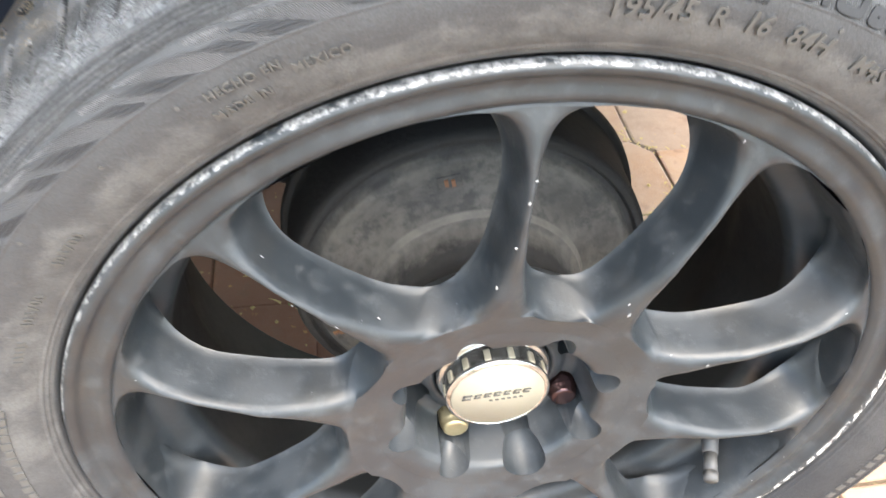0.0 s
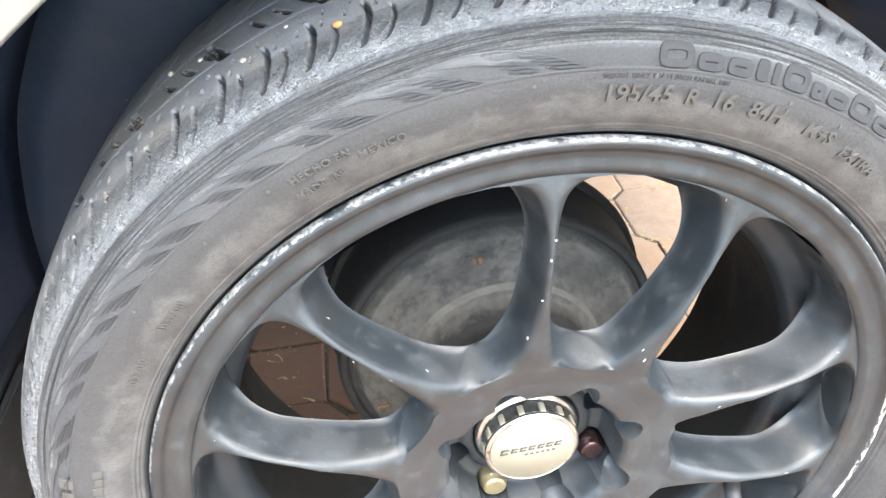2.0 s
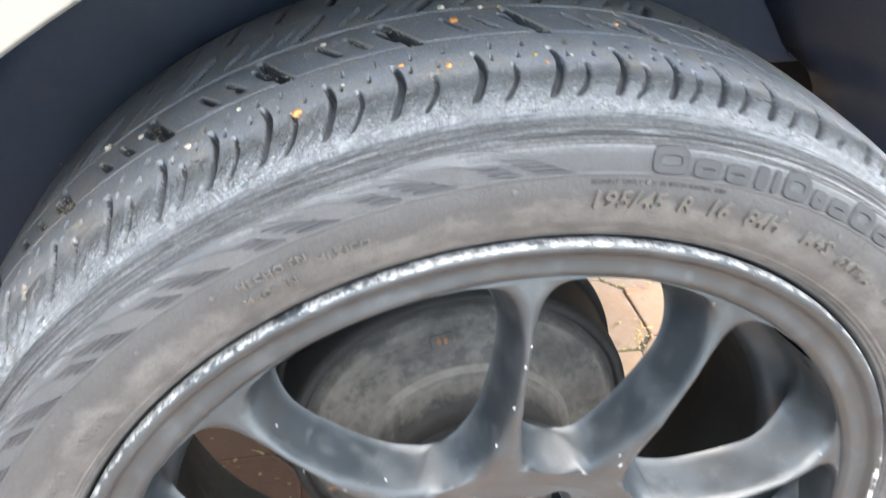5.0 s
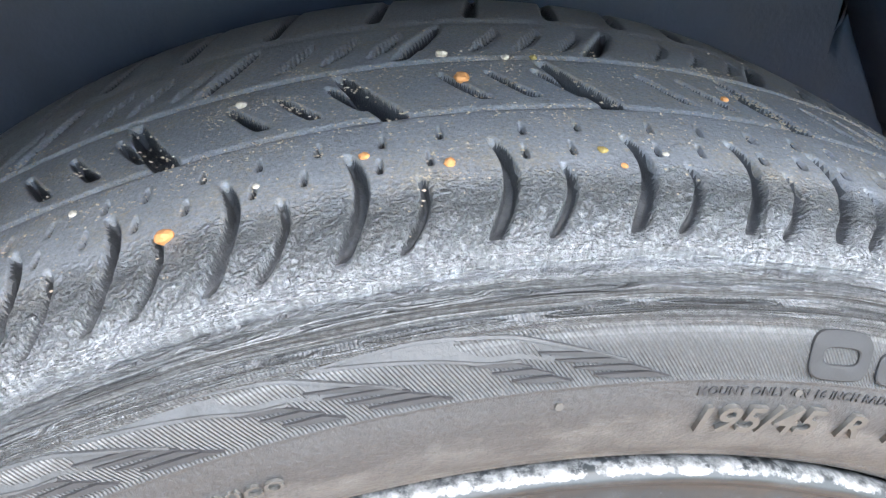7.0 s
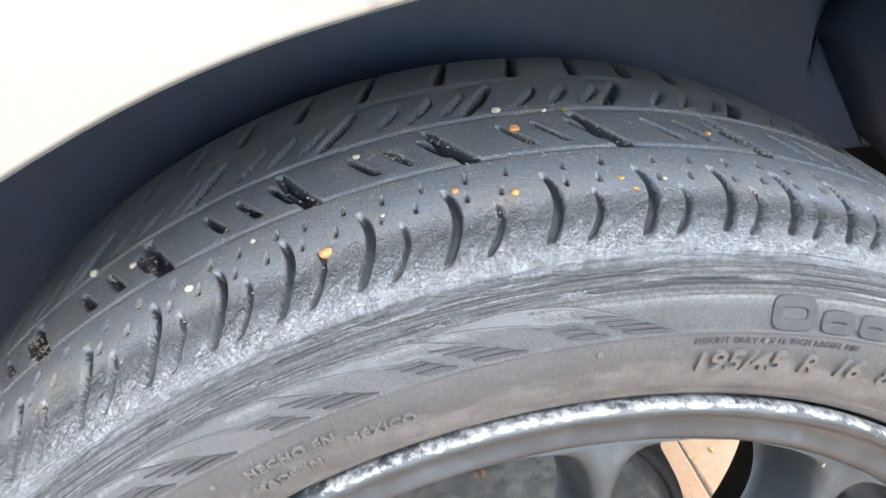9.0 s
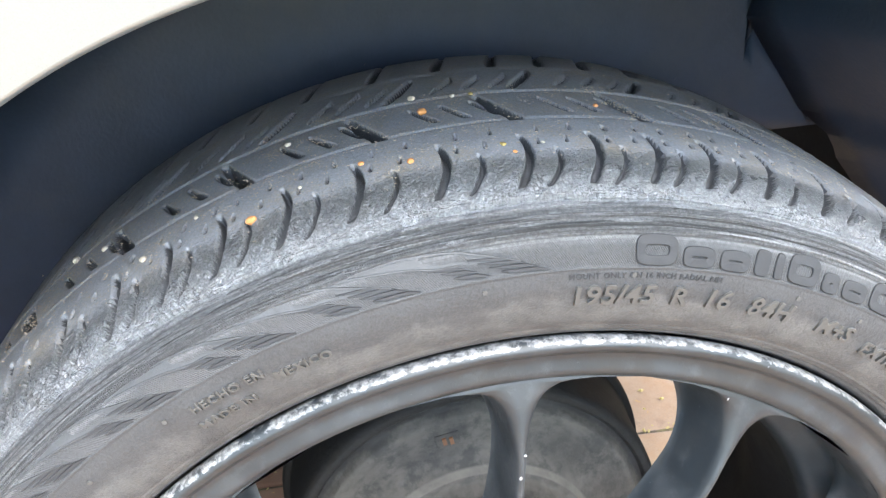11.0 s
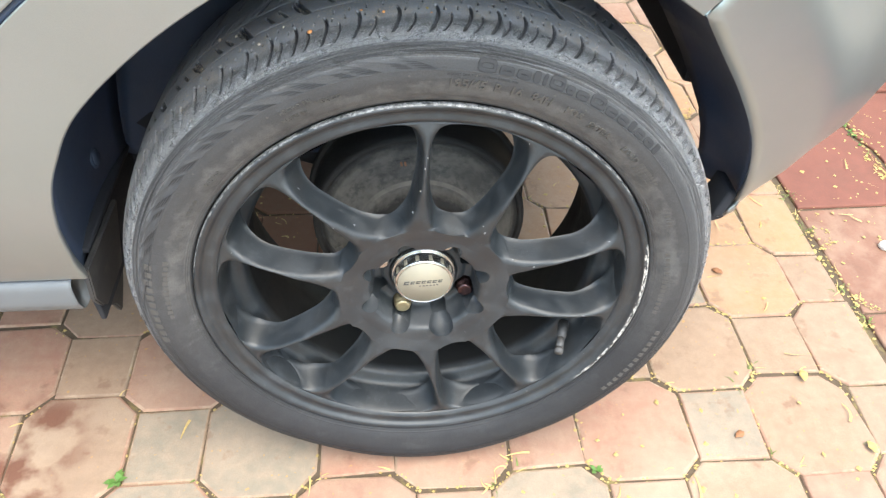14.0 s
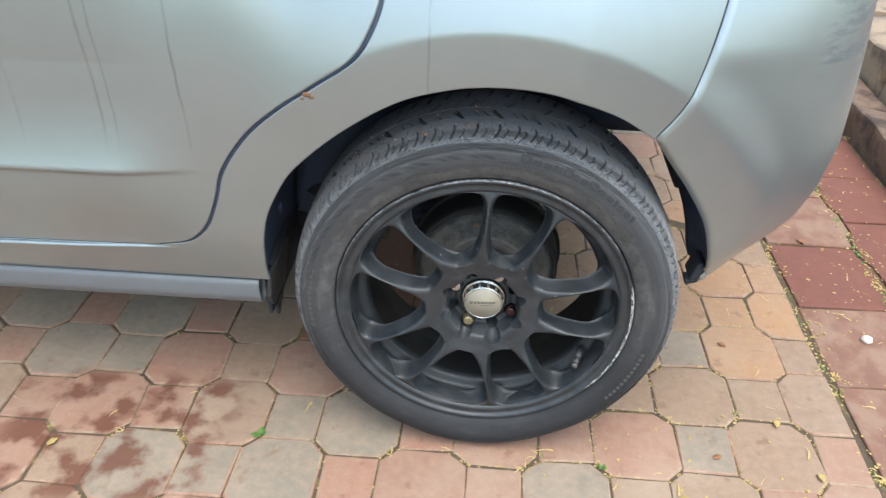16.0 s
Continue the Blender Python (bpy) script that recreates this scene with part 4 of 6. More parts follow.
def disc_tool(x, z, radius, y0, y1, steps=28):
    bm = bmesh.new()
    bmesh.ops.create_cone(bm, cap_ends=True, segments=steps, radius1=radius, radius2=radius, depth=y1 - y0, matrix=Matrix.Translation((x, (y0 + y1) / 2, z)) @ Matrix.Rotation(radians(90), 4, "X"))
    return bm


def carved(name, me, tools, material):
    """A mesh with the given solids cut out of it."""
    ob, others = new(name, me), []
    for t in tools:
        tm = bpy.data.meshes.new("tool")
        t.to_mesh(tm)
        t.free()
        o = new("tool", tm)
        others.append(o)
        mod = ob.modifiers.new("cut", "BOOLEAN")
        mod.operation, mod.solver, mod.object = "DIFFERENCE", "EXACT", o
    done = bpy.data.meshes.new_from_object(ob.evaluated_get(bpy.context.evaluated_depsgraph_get()))
    for o in (ob, *others):
        old = o.data
        bpy.data.objects.remove(o)
        bpy.data.meshes.remove(old)
    done.materials.clear()
    done.materials.append(material)
    done.polygons.foreach_set("use_smooth", [True] * len(done.polygons))
    return sharpen(done, 32)


HUB = rounded([(0.0720, 0.0052), (0.0610, 0.0062), (0.0560, 0.0076), (0.0535, 0.0110), (0.0520, 0.0250), (0.0500, 0.0375), (0.0430, 0.0392), (0.0400, 0.0365), (0.0355, 0.0350), (0.0335, 0.0370), (0.0335, 0.0560), (0.0720, 0.0560), (0.0720, 0.0052)], 4, 0.3)
NUTS, EMPTY = (63, 153, 243, 333), (18, 108, 198, 288)


def bowl_tool(a, r, radial, across, deep, y):
    """A rounded pocket: an ellipsoid turned to face the axle."""
    bm = bmesh.new()
    bmesh.ops.create_uvsphere(bm, u_segments=28, v_segments=18, radius=1.0, matrix=Matrix.Rotation(-radians(a), 4, "Y") @ Matrix.Translation((r, y, 0)) @ Matrix.Diagonal((radial, deep, across, 1)))
    return bm


tools = []
for k, a in enumerate(NUTS + EMPTY):
    c, s = math.cos(radians(a)), math.sin(radians(a))
    tools.append(disc_tool(0.0475 * c, 0.0475 * s, 0.0112 if k < 4 else 0.0088, -0.03, 0.0525))
    tools.append(bowl_tool(a, 0.0530, 0.0155, 0.0130, 0.029, 0.002) if a == 288 else bowl_tool(a, 0.0525, 0.0135, 0.0098, 0.027, 0.003))
part_of("hub", carved("hub", mesh_of("hub", *lathe(HUB[:-1], 128, True), M["paint"]), tools, M["paint"]), wheel, "recessed dark hub with bolt holes")


def build_cap():
    bm = bmesh.new()
    verts, faces = lathe(rounded([(0.0330, 0.0560), (0.0330, 0.0345), (0.0318, 0.0330), (0.0290, 0.0322), (0.0288, 0.0230), (0.0294, 0.0215), (0.0294, 0.0200), (0.0272, 0.0188), (0.0266, 0.0197), (0.0, 0.0197)], 4, 0.25), 96)
    vs = [bm.verts.new(v) for v in verts]
    for f in faces:
        if len({tuple(verts[i]) for i in f}) > 2:
            try:
                bm.faces.new([vs[i] for i in f])
            except ValueError:
                pass
    bmesh.ops.remove_doubles(bm, verts=bm.verts, dist=1e-6)
    return bm


cap = part("centre_cap", build_cap(), M["chrome"], wheel, "chrome centre cap with cream face")
bm = bmesh.new()
bmesh.ops.create_cone(bm, cap_ends=True, segments=96, radius1=0.0264, radius2=0.0262, depth=0.0008, matrix=Matrix.Translation((0, 0.0194, 0)) @ Matrix.Rotation(radians(90), 4, "X"))
part("cap_face", bm, M["capface"], wheel, "cream metallic cap face")
for k in range(14):
    a = TAU * k / 14
    bm = bmesh.new()
    box(bm, (0.0018, 0.0072, 0.0036), (0.0289 * math.cos(a), 0.0256, 0.0289 * math.sin(a)), 0.0005, Matrix.Rotation(-a, 4, "Y"))
    part("cap_rib", bm, M["capface"], cap, "pale rib on the cap's side")
bm = bmesh.new()
for k in range(7):
    w, h, x = (0.0050, 0.0044, -0.0176) if k == 0 else (0.0040, 0.0034, -0.0170 + 0.0055 * k)
    for up in (-0.5, 0.5):
        box(bm, (w, 0.0006, h * 0.28), (x + 0.0008 * up, 0.0188, 0.0008 + 0.0003 * k + h * 0.72 * up), 0, Matrix.Rotation(radians(-3), 4, "Y"))
    box(bm, (w * 0.26, 0.0006, h), (x - w * 0.36, 0.0188, 0.0008 + 0.0003 * k), 0, Matrix.Rotation(radians(14), 4, "Y"))
for k in range(6):
    box(bm, (0.0020, 0.0006, 0.0010), (-0.004 + 0.0034 * k, 0.0188, -0.0036 + 0.0002 * k), 0)
part("cap_marking", bm, M["mark"], wheel, "worn grey brand marking", smooth=False)


def build_nut():
    verts, faces = lathe(rounded([(0.0001, 0.0275), (0.0064, 0.0275), (0.0076, 0.0285), (0.0080, 0.0300), (0.0084, 0.0315), (0.0092, 0.0330), (0.0094, 0.0540)], 4, 0.3), 40)
    return sharpen(mesh_of("lug_nut", verts, faces, M["brass"]), 50)


nut = build_nut()
for a, tone, label in ((63, "chrome", "bright lug nut"), (153, "chrome", "dull lug nut"), (243, "brass", "yellowed steel lug nut"), (333, "redchrome", "dark chrome lug nut tinted for a red reflection")):
    me = nut.copy()
    me.materials.clear()
    me.materials.append(M[tone])
    part_of("lug_nut", me, wheel, label, Matrix.Translation((0.0475 * math.cos(radians(a)), 0, 0.0475 * math.sin(radians(a)))))

bm = bmesh.new()
stem = Matrix.Translation((0.153, 0.030, -0.098)) @ Matrix.Rotation(radians(100), 4, "X") @ Matrix.Rotation(radians(-18), 4, "Y")
for r0, r1, length, off in ((0.0062, 0.0052, 0.020, -0.004), (0.0044, 0.0044, 0.016, 0.012), (0.0050, 0.0046, 0.006, 0.022)):
    bmesh.ops.create_cone(bm, cap_ends=True, segments=20, radius1=r0, radius2=r1, depth=length, matrix=stem @ Matrix.Translation((0, 0, off)))
part("valve_stem", bm, M["flap"], wheel, "black rubber valve stem with cap")

rng = random.Random(31)
chips = [(0.1358, 92.2), (0.127, 130.2), (0.0985, 57.0), (0.158, 90.4), (0.168, 89.6), (0.112, 96.0), (0.195, 63.5), (0.184, 20.0), (0.176, 128.0), (0.150, 131.5), (0.118, 122.5), (0.105, 60.5), (0.110, 20.5), (0.095, 30.0), (0.165, -12.0), (0.188, 160.0)]
chips += [(rng.uniform(0.2005, 0.2080), rng.uniform(-60, 200)) for _ in range(9)]
verts, faces = [], []
for r, a in chips:
    w, l, b = rng.uniform(0.0003, 0.0009), rng.uniform(0.0004, 0.0018), len(verts)
    y = (face_y(r) if r < 0.2 else 0.0042) - 0.0004
    for k in range(7):
        t = TAU * k / 7
        rr, aa = r + l * math.cos(t) * rng.uniform(0.6, 1.0), radians(a) + w / r * math.sin(t) * rng.uniform(0.6, 1.0)
        verts.append((rr * math.cos(aa), y, rr * math.sin(aa)))
    verts.append((r * math.cos(radians(a)), y - 0.0003, r * math.sin(radians(a))))
    faces += [(b + k, b + (k + 1) % 7, b + 7) for k in range(7)]
M["chip"] = plain("bare_chipped_metal", (0.28, 0.29, 0.30), 0.5, metallic=0.2, vary=0.2, scale=300)
tagged(part_of("paint_chip", mesh_of("paint_chip", verts, faces, M["chip"], False), wheel, "small pale paint chips"), kind="stuff")

# -- brake drum and axle --
DRUM = rounded([(0.0, 0.074), (0.054, 0.074), (0.060, 0.078), (0.0625, 0.092), (0.0665, 0.0930), (0.0690, 0.0980), (0.0740, 0.1035), (0.0800, 0.1050), (0.0960, 0.1050), (0.0995, 0.1062), (0.1020, 0.1110), (0.1060, 0.1120), (0.1075, 0.1085), (0.1115, 0.1085), (0.1140, 0.1125), (0.1145, 0.1580), (0.1200, 0.1600), (0.1210, 0.1680), (0.0, 0.1700)], 4, 0.28)
drum = part_of("brake_drum", sharpen(mesh_of("brake_drum", *lathe(DRUM, 192), M["drum"]), 28), car, "dusty grey cast brake drum behind the spokes", AXLE)
for a, r in ((101, 0.0865), (200, 0.092)):
    c, s = math.cos(radians(a)), math.sin(radians(a))
    bm = bmesh.new()
    box(bm, (0.014, 0.0022, 0.009), (r * c, 0.1050, r * s), 0.0006, Matrix.Rotation(-radians(a - 90), 4, "Y"))
    part("casting_mark", bm, M["drum"], drum, smooth=False)
    for k in (-1, 1):
        bm = bmesh.new()
        box(bm, (0.0022, 0.0016, 0.0045), (r * c + 0.002 * k, 0.1035, r * s), 0, Matrix.Rotation(-radians(a - 90), 4, "Y"))
        part("rust_mark", bm, M["rust"], drum, smooth=False)


def tube(name, points, radius, material, parent, label="", sides=12, count=40, taper=1.0):
    p = spline(points, count)
    verts, faces = [], []
    run = Vector(p[-1] - p[0]).normalized()
    side = Vector((0, 1, 0)) if abs(run.y) < 0.7 else Vector((0, 0, 1))
    for i, c in enumerate(p):
        t = Vector(p[min(i + 1, count - 1)] - p[max(i - 1, 0)]).normalized()
        u = t.cross(side).normalized()
        w = t.cross(u)
        rad = radius * (1 + (taper - 1) * i / (count - 1))
        for k in range(sides):
            a = TAU * k / sides
            verts.append(Vector(c) + rad * (math.cos(a) * u + math.sin(a) * w))
    for i in range(count - 1):
        for k in range(sides):
            q = (k + 1) % sides
            faces.append((i * sides + k, i * sides + q, (i + 1) * sides + q, (i + 1) * sides + k))
    faces += [tuple(range(sides)), tuple((count - 1) * sides + k for k in reversed(range(sides)))]
    return part_of(name, mesh_of(name, verts, faces, material), parent, label)


tube("axle_beam", [(0.0, 0.165, 0.285), (-0.10, 0.26, 0.30), (-0.22, 0.45, 0.315), (-0.25, 0.80, 0.32)], 0.034, M["under"], car, "dark rear axle beam")
tube("trailing_arm", [(0.0, 0.19, 0.30), (-0.20, 0.24, 0.335), (-0.48, 0.30, 0.34)], 0.028, M["under"], car)
tube("shock_absorber", [(0.055, 0.215, 0.30), (0.070, 0.262, 0.40), (0.08, 0.290, 0.60)], 0.024, M["under"], car)
tube("brake_hose", [(-0.06, 0.175, 0.36), (-0.11, 0.19, 0.33), (-0.16, 0.23, 0.33), (-0.21, 0.25, 0.37)], 0.0045, M["black"], car)

# -- body panels --
PROFILE = [(0.20, 0.066), (0.235, 0.055), (0.295, 0.030), (0.36, 0.000), (0.40, -0.012), (0.52, -0.034), (0.64, -0.046), (0.70, -0.0465), (0.75, -0.042), (0.85, -0.026), (1.02, 0.020)]
PROFILE_Z = np.linspace(0.20, 1.02, 60)
_raw = np.interp(PROFILE_Z, *zip(*PROFILE))
PROFILE_Y = np.convolve(np.r_[[_raw[0]] * 3, _raw, [_raw[-1]] * 3], np.ones(7) / 7, "valid")


def side_y(x, z):
    """The car's side: how far out the skin stands at a place."""
    y = float(np.interp(z, PROFILE_Z, PROFILE_Y))
    if x > 0.1:
        y += 0.22 * (x - 0.1) + 0.3 * (x - 0.1) ** 2
    # flared arch with a soft crease above it
    d = math.hypot(x, z - 0.335) - 0.312
    turn = smooth01((x + 0.34) / 0.12) * smooth01((z - 0.40) / 0.12)
    top = -0.0105 + (0.11 * (0.070 - d) if d < 0.070 else 0.20 * (d - 0.070))
    y += turn * min(0.045, top)
    # crease along the door
    on = smooth01((-0.36 - x) / 0.14)
    y -= on * 0.14 * max(0.0, z - 0.66)
    y += on * (-0.023 * max(0.0, 1 - (z - 0.516) / 0.105) ** 2 if z > 0.516 else -0.023 * (0.62 * smooth01((z - 0.38) / 0.12) + 0.38 * smooth01((z - 0.508) / 0.008)))
    return y


def sheet(inner, outer, across, y_of, name, material, parent, label, lips=(), thick=0.0022, power=1.0):
    """A skin ruled between two curves in the x-z plane. lips: extra rows turned in along the inner curve, as (shift outwards, depth)."""
    n = len(inner)
    cx, cz = 0.0, 0.335
    rows = []
    for off, deep in lips:
        row = []
        for x, z in inner:
            l = math.hypot(x - cx, z - cz)
            row.append((x + off * (x - cx) / l, y_of(x, z) + deep, z + off * (z - cz) / l))
        rows.append(row)
    for t in np.linspace(0, 1, across) ** power:
        rows.append([(x0 + (x1 - x0) * t, y_of(x0 + (x1 - x0) * t, z0 + (z1 - z0) * t), z0 + (z1 - z0) * t) for (x0, z0), (x1, z1) in zip(inner, outer)])
    verts = [v for row in rows for v in row]
    faces = [(i * n + k, i * n + k + 1, (i + 1) * n + k + 1, (i + 1) * n + k) for i in range(len(rows) - 1) for k in range(n - 1)]
    me = mesh_of(name, verts, faces, material)
    bm = bmesh.new()
    bm.from_mesh(me)
    bmesh.ops.remove_doubles(bm, verts=bm.verts, dist=0.0002)
    bmesh.ops.recalc_face_normals(bm, faces=bm.faces)
    if sum(f.normal.y * f.calc_area() for f in bm.faces) > 0:
        bmesh.ops.reverse_faces(bm, faces=bm.faces)
    bm.to_mesh(me)
    bm.free()
    ob = part_of(name, me, parent, label)
    if thick:
        m = ob.modifiers.new("thickness", "SOLIDIFY")
        m.thickness, m.offset = thick, -1
    return ob


ARCH_FRONT = [(-0.325, 0.300), (-0.323, 0.335), (-0.317, 0.379), (-0.304, 0.434), (-0.285, 0.476), (-0.254, 0.524), (-0.192, 0.580), (-0.120, 0.626), (-0.060, 0.6455), (-0.007, 0.6525), (0.050, 0.650), (0.095, 0.640), (0.150, 0.617), (0.199, 0.584)]
ARCH_REAR = [(0.199, 0.584), (0.226, 0.546), (0.261, 0.497), (0.297, 0.437), (0.318, 0.380), (0.330, 0.330), (0.336, 0.303)]
DOOR_LINE = [(-0.470, 0.3745), (-0.424, 0.385), (-0.390, 0.416), (-0.366, 0.466), (-0.348, 0.515), (-0.308, 0.571), (-0.260, 0.614), (-0.214, 0.646), (-0.164, 0.681), (-0.139, 0.721), (-0.128, 0.760), (-0.118, 0.83), (-0.110, 1.0)]
SEAM = [(0.300, 1.0), (0.280, 0.85), (0.262, 0.754), (0.254, 0.715), (0.243, 0.671), (0.230, 0.633), (0.215, 0.606), (0.199, 0.584)]

outline = np.vstack([spline([(-1.25, 0.298), (-1.25, 0.3575)], 6), spline([(-1.25, 0.3575), (-0.47, 0.3720)], 24)[1:], spline(DOOR_LINE, 70)[1:] + (0.0022, -0.0012), spline([(-0.108, 1.0), (0.297, 1.0)], 34)[1:], spline(SEAM, 40)[1:] - (0.0010, -0.0004)])
full = spline(ARCH_FRONT, 300)
full_dir = np.arctan2(full[:, 1] - 0.40, full[:, 0]) % TAU
want = np.arctan2(outline[:, 1] - 0.40, outline[:, 0]) % TAU
want[:29] = np.linspace(full_dir[0], full_dir[0] - 0.11, 29)
want = np.minimum.accumulate(want)
arch = np.stack([np.interp(-want, -full_dir, full[:, k]) for k in (0, 1)], 1)
outline[-1] = arch[-1] + (-0.0005, 0.0005)
quarter = sheet(arch, outline, 64, side_y, "quarter_panel", M["body"], car, "silver rear quarter panel with flared arch and dull film", [(0.010, 0.020), (0.004, 0.014), (-0.0005, 0.006), (-0.0012, 0.002)], power=1.25)

door_edge = np.vstack([spline([(-1.25, 0.3600), (-0.470, 0.3745)], 40), spline(DOOR_LINE, 200)[1:] + (-0.0026, 0.0012)])
hinge = np.stack([np.full(len(door_edge), -1.25), np.r_[np.full(40, 0.3745), np.linspace(0.3745, 1.0, len(door_edge) - 40)]], 1)
hinge[:, 1] = np.linspace(0.3605, 1.0, len(door_edge))
hinge[0] = door_edge[0]


def door_y(x, z):
    """The door's skin, turned in round its edge."""
    return side_y(x, z)


door = sheet(door_edge, hinge, 70, door_y, "rear_door", M["body"], car, "silver rear door with dried water runs", [(0, 0.018)], power=1.4)
# dark rubber seen in the gaps round the door and the bumper
for name, line, deep in (("door_seal", DOOR_LINE, 0.007), ("bumper_joint", SEAM, 0.006)):
    p = spline(line, 60)
    pts = [(x, side_y(x, z) + deep, z) for x, z in p]
    tube(name, pts[::3], 0.0042 if name == "door_seal" else 0.0026, M["black"], car, count=90, sides=8)


tube("sill_ledge", [(x, side_y(x, 0.367) - 0.0010 + 0.004 * smooth01((x + 0.56) / 0.14), 0.3670 + 0.0186 * min(0.0, x + 0.47) + 0.003 * smooth01((x + 0.60) / 0.2)) for x in (-1.24, -0.95, -0.75, -0.60, -0.50, -0.43)], 0.0046, M["body"], car, "bright edge of the sill under the door", sides=14, count=70, taper=0.7)


def build_trim():
    ring = rounded([(0.050, 0.2435), (0.038, 0.2465), (0.0290, 0.262), (0.0265, 0.288), (0.031, 0.2955), (0.060, 0.294), (0.060, 0.246), (0.050, 0.2435)], 4, 0.3)
    xs = list(np.linspace(-1.25, -0.352, 30)) + [-0.346, -0.343]
    verts, faces, k = [], [], len(ring)
    for i, x in enumerate(xs):
        s = 1.0 if x < -0.3455 else 0.93
        verts += [(x, 0.042 + (y - 0.042) * s, 0.265 + (z - 0.265) * s) for y, z in ring]
    for i in range(len(xs) - 1):
        for c in range(k - 1):
            faces.append((i * k + c, i * k + c + 1, (i + 1) * k + c + 1, (i + 1) * k + c))
    faces.append(tuple(range(k - 1)))
    faces.append(tuple((len(xs) - 1) * k + c for c in reversed(range(k - 1))))
    return mesh_of("sill_trim", verts, faces, M["trim"])


part_of("sill_trim", build_trim(), car, "faded grey plastic sill trim")


def plate(name, outline2, x0, thick, material, label):
    """An upright plate across the car: an outline in y and z, at x0."""
    bm = bmesh.new()
    f = bm.faces.new([bm.verts.new((x0 + 0.15 * (z - 0.25), y, z)) for y, z in outline2])
    ext = bmesh.ops.extrude_face_region(bm, geom=[f])["geom"]
    bmesh.ops.translate(bm, verts=[g for g in ext if isinstance(g, bmesh.types.BMVert)], vec=(thick, 0, 0))
    bmesh.ops.recalc_face_normals(bm, faces=bm.faces)
    bmesh.ops.bevel(bm, geom=bm.edges[:], offset=0.0015, segments=2, affect="EDGES")
    return part(name, bm, material, car, label, smooth=False)


plate("mud_flap", [(0.034, 0.305), (0.042, 0.255), (0.062, 0.226), (0.098, 0.190), (0.118, 0.160), (0.140, 0.205), (0.150, 0.300)], -0.338, 0.006, M["flap"], "torn black rubber mud flap")

# bumper: rows at each height, running from the seam or arch round the corner to the middle of the back
PLAN = [(0.38, 0.0466), (0.425, 0.069), (0.458, 0.096), (0.482, 0.130), (0.503, 0.190), (0.520, 0.300), (0.532, 0.500), (0.536, 0.80)]
PULL = [(0.30, 0.66), (0.33, 0.78), (0.36, 0.88), (0.40, 0.965), (0.45, 1.01), (0.52, 1.03), (0.60, 1.01), (0.67, 0.99), (0.75, 0.97), (1.0, 0.93)]


def bumper_row(x0, z, n=64):
    k = float(np.interp(z, *zip(*PULL)))
    u0 = 0.2 + (x0 - 0.2) / k if x0 > 0.2 else x0
    base = float(np.interp(z, PROFILE_Z, PROFILE_Y)) - float(np.interp(0.57, PROFILE_Z, PROFILE_Y))
    near = [(u, float(np.interp(0.57, PROFILE_Z, PROFILE_Y)) + 0.22 * (u - 0.1) + 0.3 * (u - 0.1) ** 2) for u in np.linspace(u0, 0.375, 8)]
    curve = spline(near + PLAN, n)
    def flare(x, z):
        d = math.hypot(x, z - 0.335) - 0.312
        return smooth01((z - 0.30) / 0.08) * min(0.0, -0.0115 + (0.11 * (0.072 - d) if d < 0.072 else 0.27 * (d - 0.072)))

    # the row starts on the quarter panel's own skin
    first = side_y(x0, z) - (curve[0][1] + base + flare(x0, z))
    out = []
    for i, (u, y) in enumerate(curve):
        fade = math.exp(-((u - u0) / 0.13) ** 2)
        inward = 1 - smooth01((y - 0.05) / 0.3)
        out.append((0.2 + (u - 0.2) * k if u > 0.2 else u, y + base * inward + first * fade + flare(u, z), max(z, 0.30 + 0.15 * smooth01((y - 0.16) / 0.25))))
    return out


left = np.vstack([spline([(x + 0.0010, z - 0.0004) for x, z in SEAM], 36), spline(ARCH_REAR, 36)[1:]])
rows = [bumper_row(x, z) for x, z in left]
n = len(rows[0])
verts = [v for r in rows for v in r]
faces = [(i * n + k, (i + 1) * n + k, (i + 1) * n + k + 1, i * n + k + 1) for i in range(len(rows) - 1) for k in range(n - 1)]
# turned-in edge along the arch and the foot
start = len(verts)
edge = [rows[i][0] for i in range(35, len(rows))] + rows[-1][1:]
for (x, y, z) in edge:
    l = math.hypot(x, z - 0.335)
    verts.append((x + 0.006 * x / l, y + 0.014, z + 0.004))
ids = [i * n for i in range(35, len(rows))] + [(len(rows) - 1) * n + k for k in range(1, n)]
faces += [(ids[i], start + i, start + i + 1, ids[i + 1]) for i in range(len(ids) - 1)]
me = mesh_of("rear_bumper", verts, faces, M["bumper"])
bm = bmesh.new()
bm.from_mesh(me)
bmesh.ops.recalc_face_normals(bm, faces=bm.faces)
if sum(f.normal.y * f.calc_area() for f in bm.faces if f.calc_center_median().y < 0.1) > 0:
    bmesh.ops.reverse_faces(bm, faces=bm.faces)
bm.to_mesh(me)
bm.free()
bumper = part_of("rear_bumper", me, car, "silver plastic rear bumper with grey scuffs at the corner")
mod = bumper.modifiers.new("thickness", "SOLIDIFY")
mod.thickness, mod.offset = 0.0028, -1
# the other half of the bumper closes the back of the car
far = part_of("bumper_half", me.copy(), car)
far.matrix_basis = Matrix.Translation((0, 1.6, 0)) @ Matrix.Diagonal((1, -1, 1, 1))

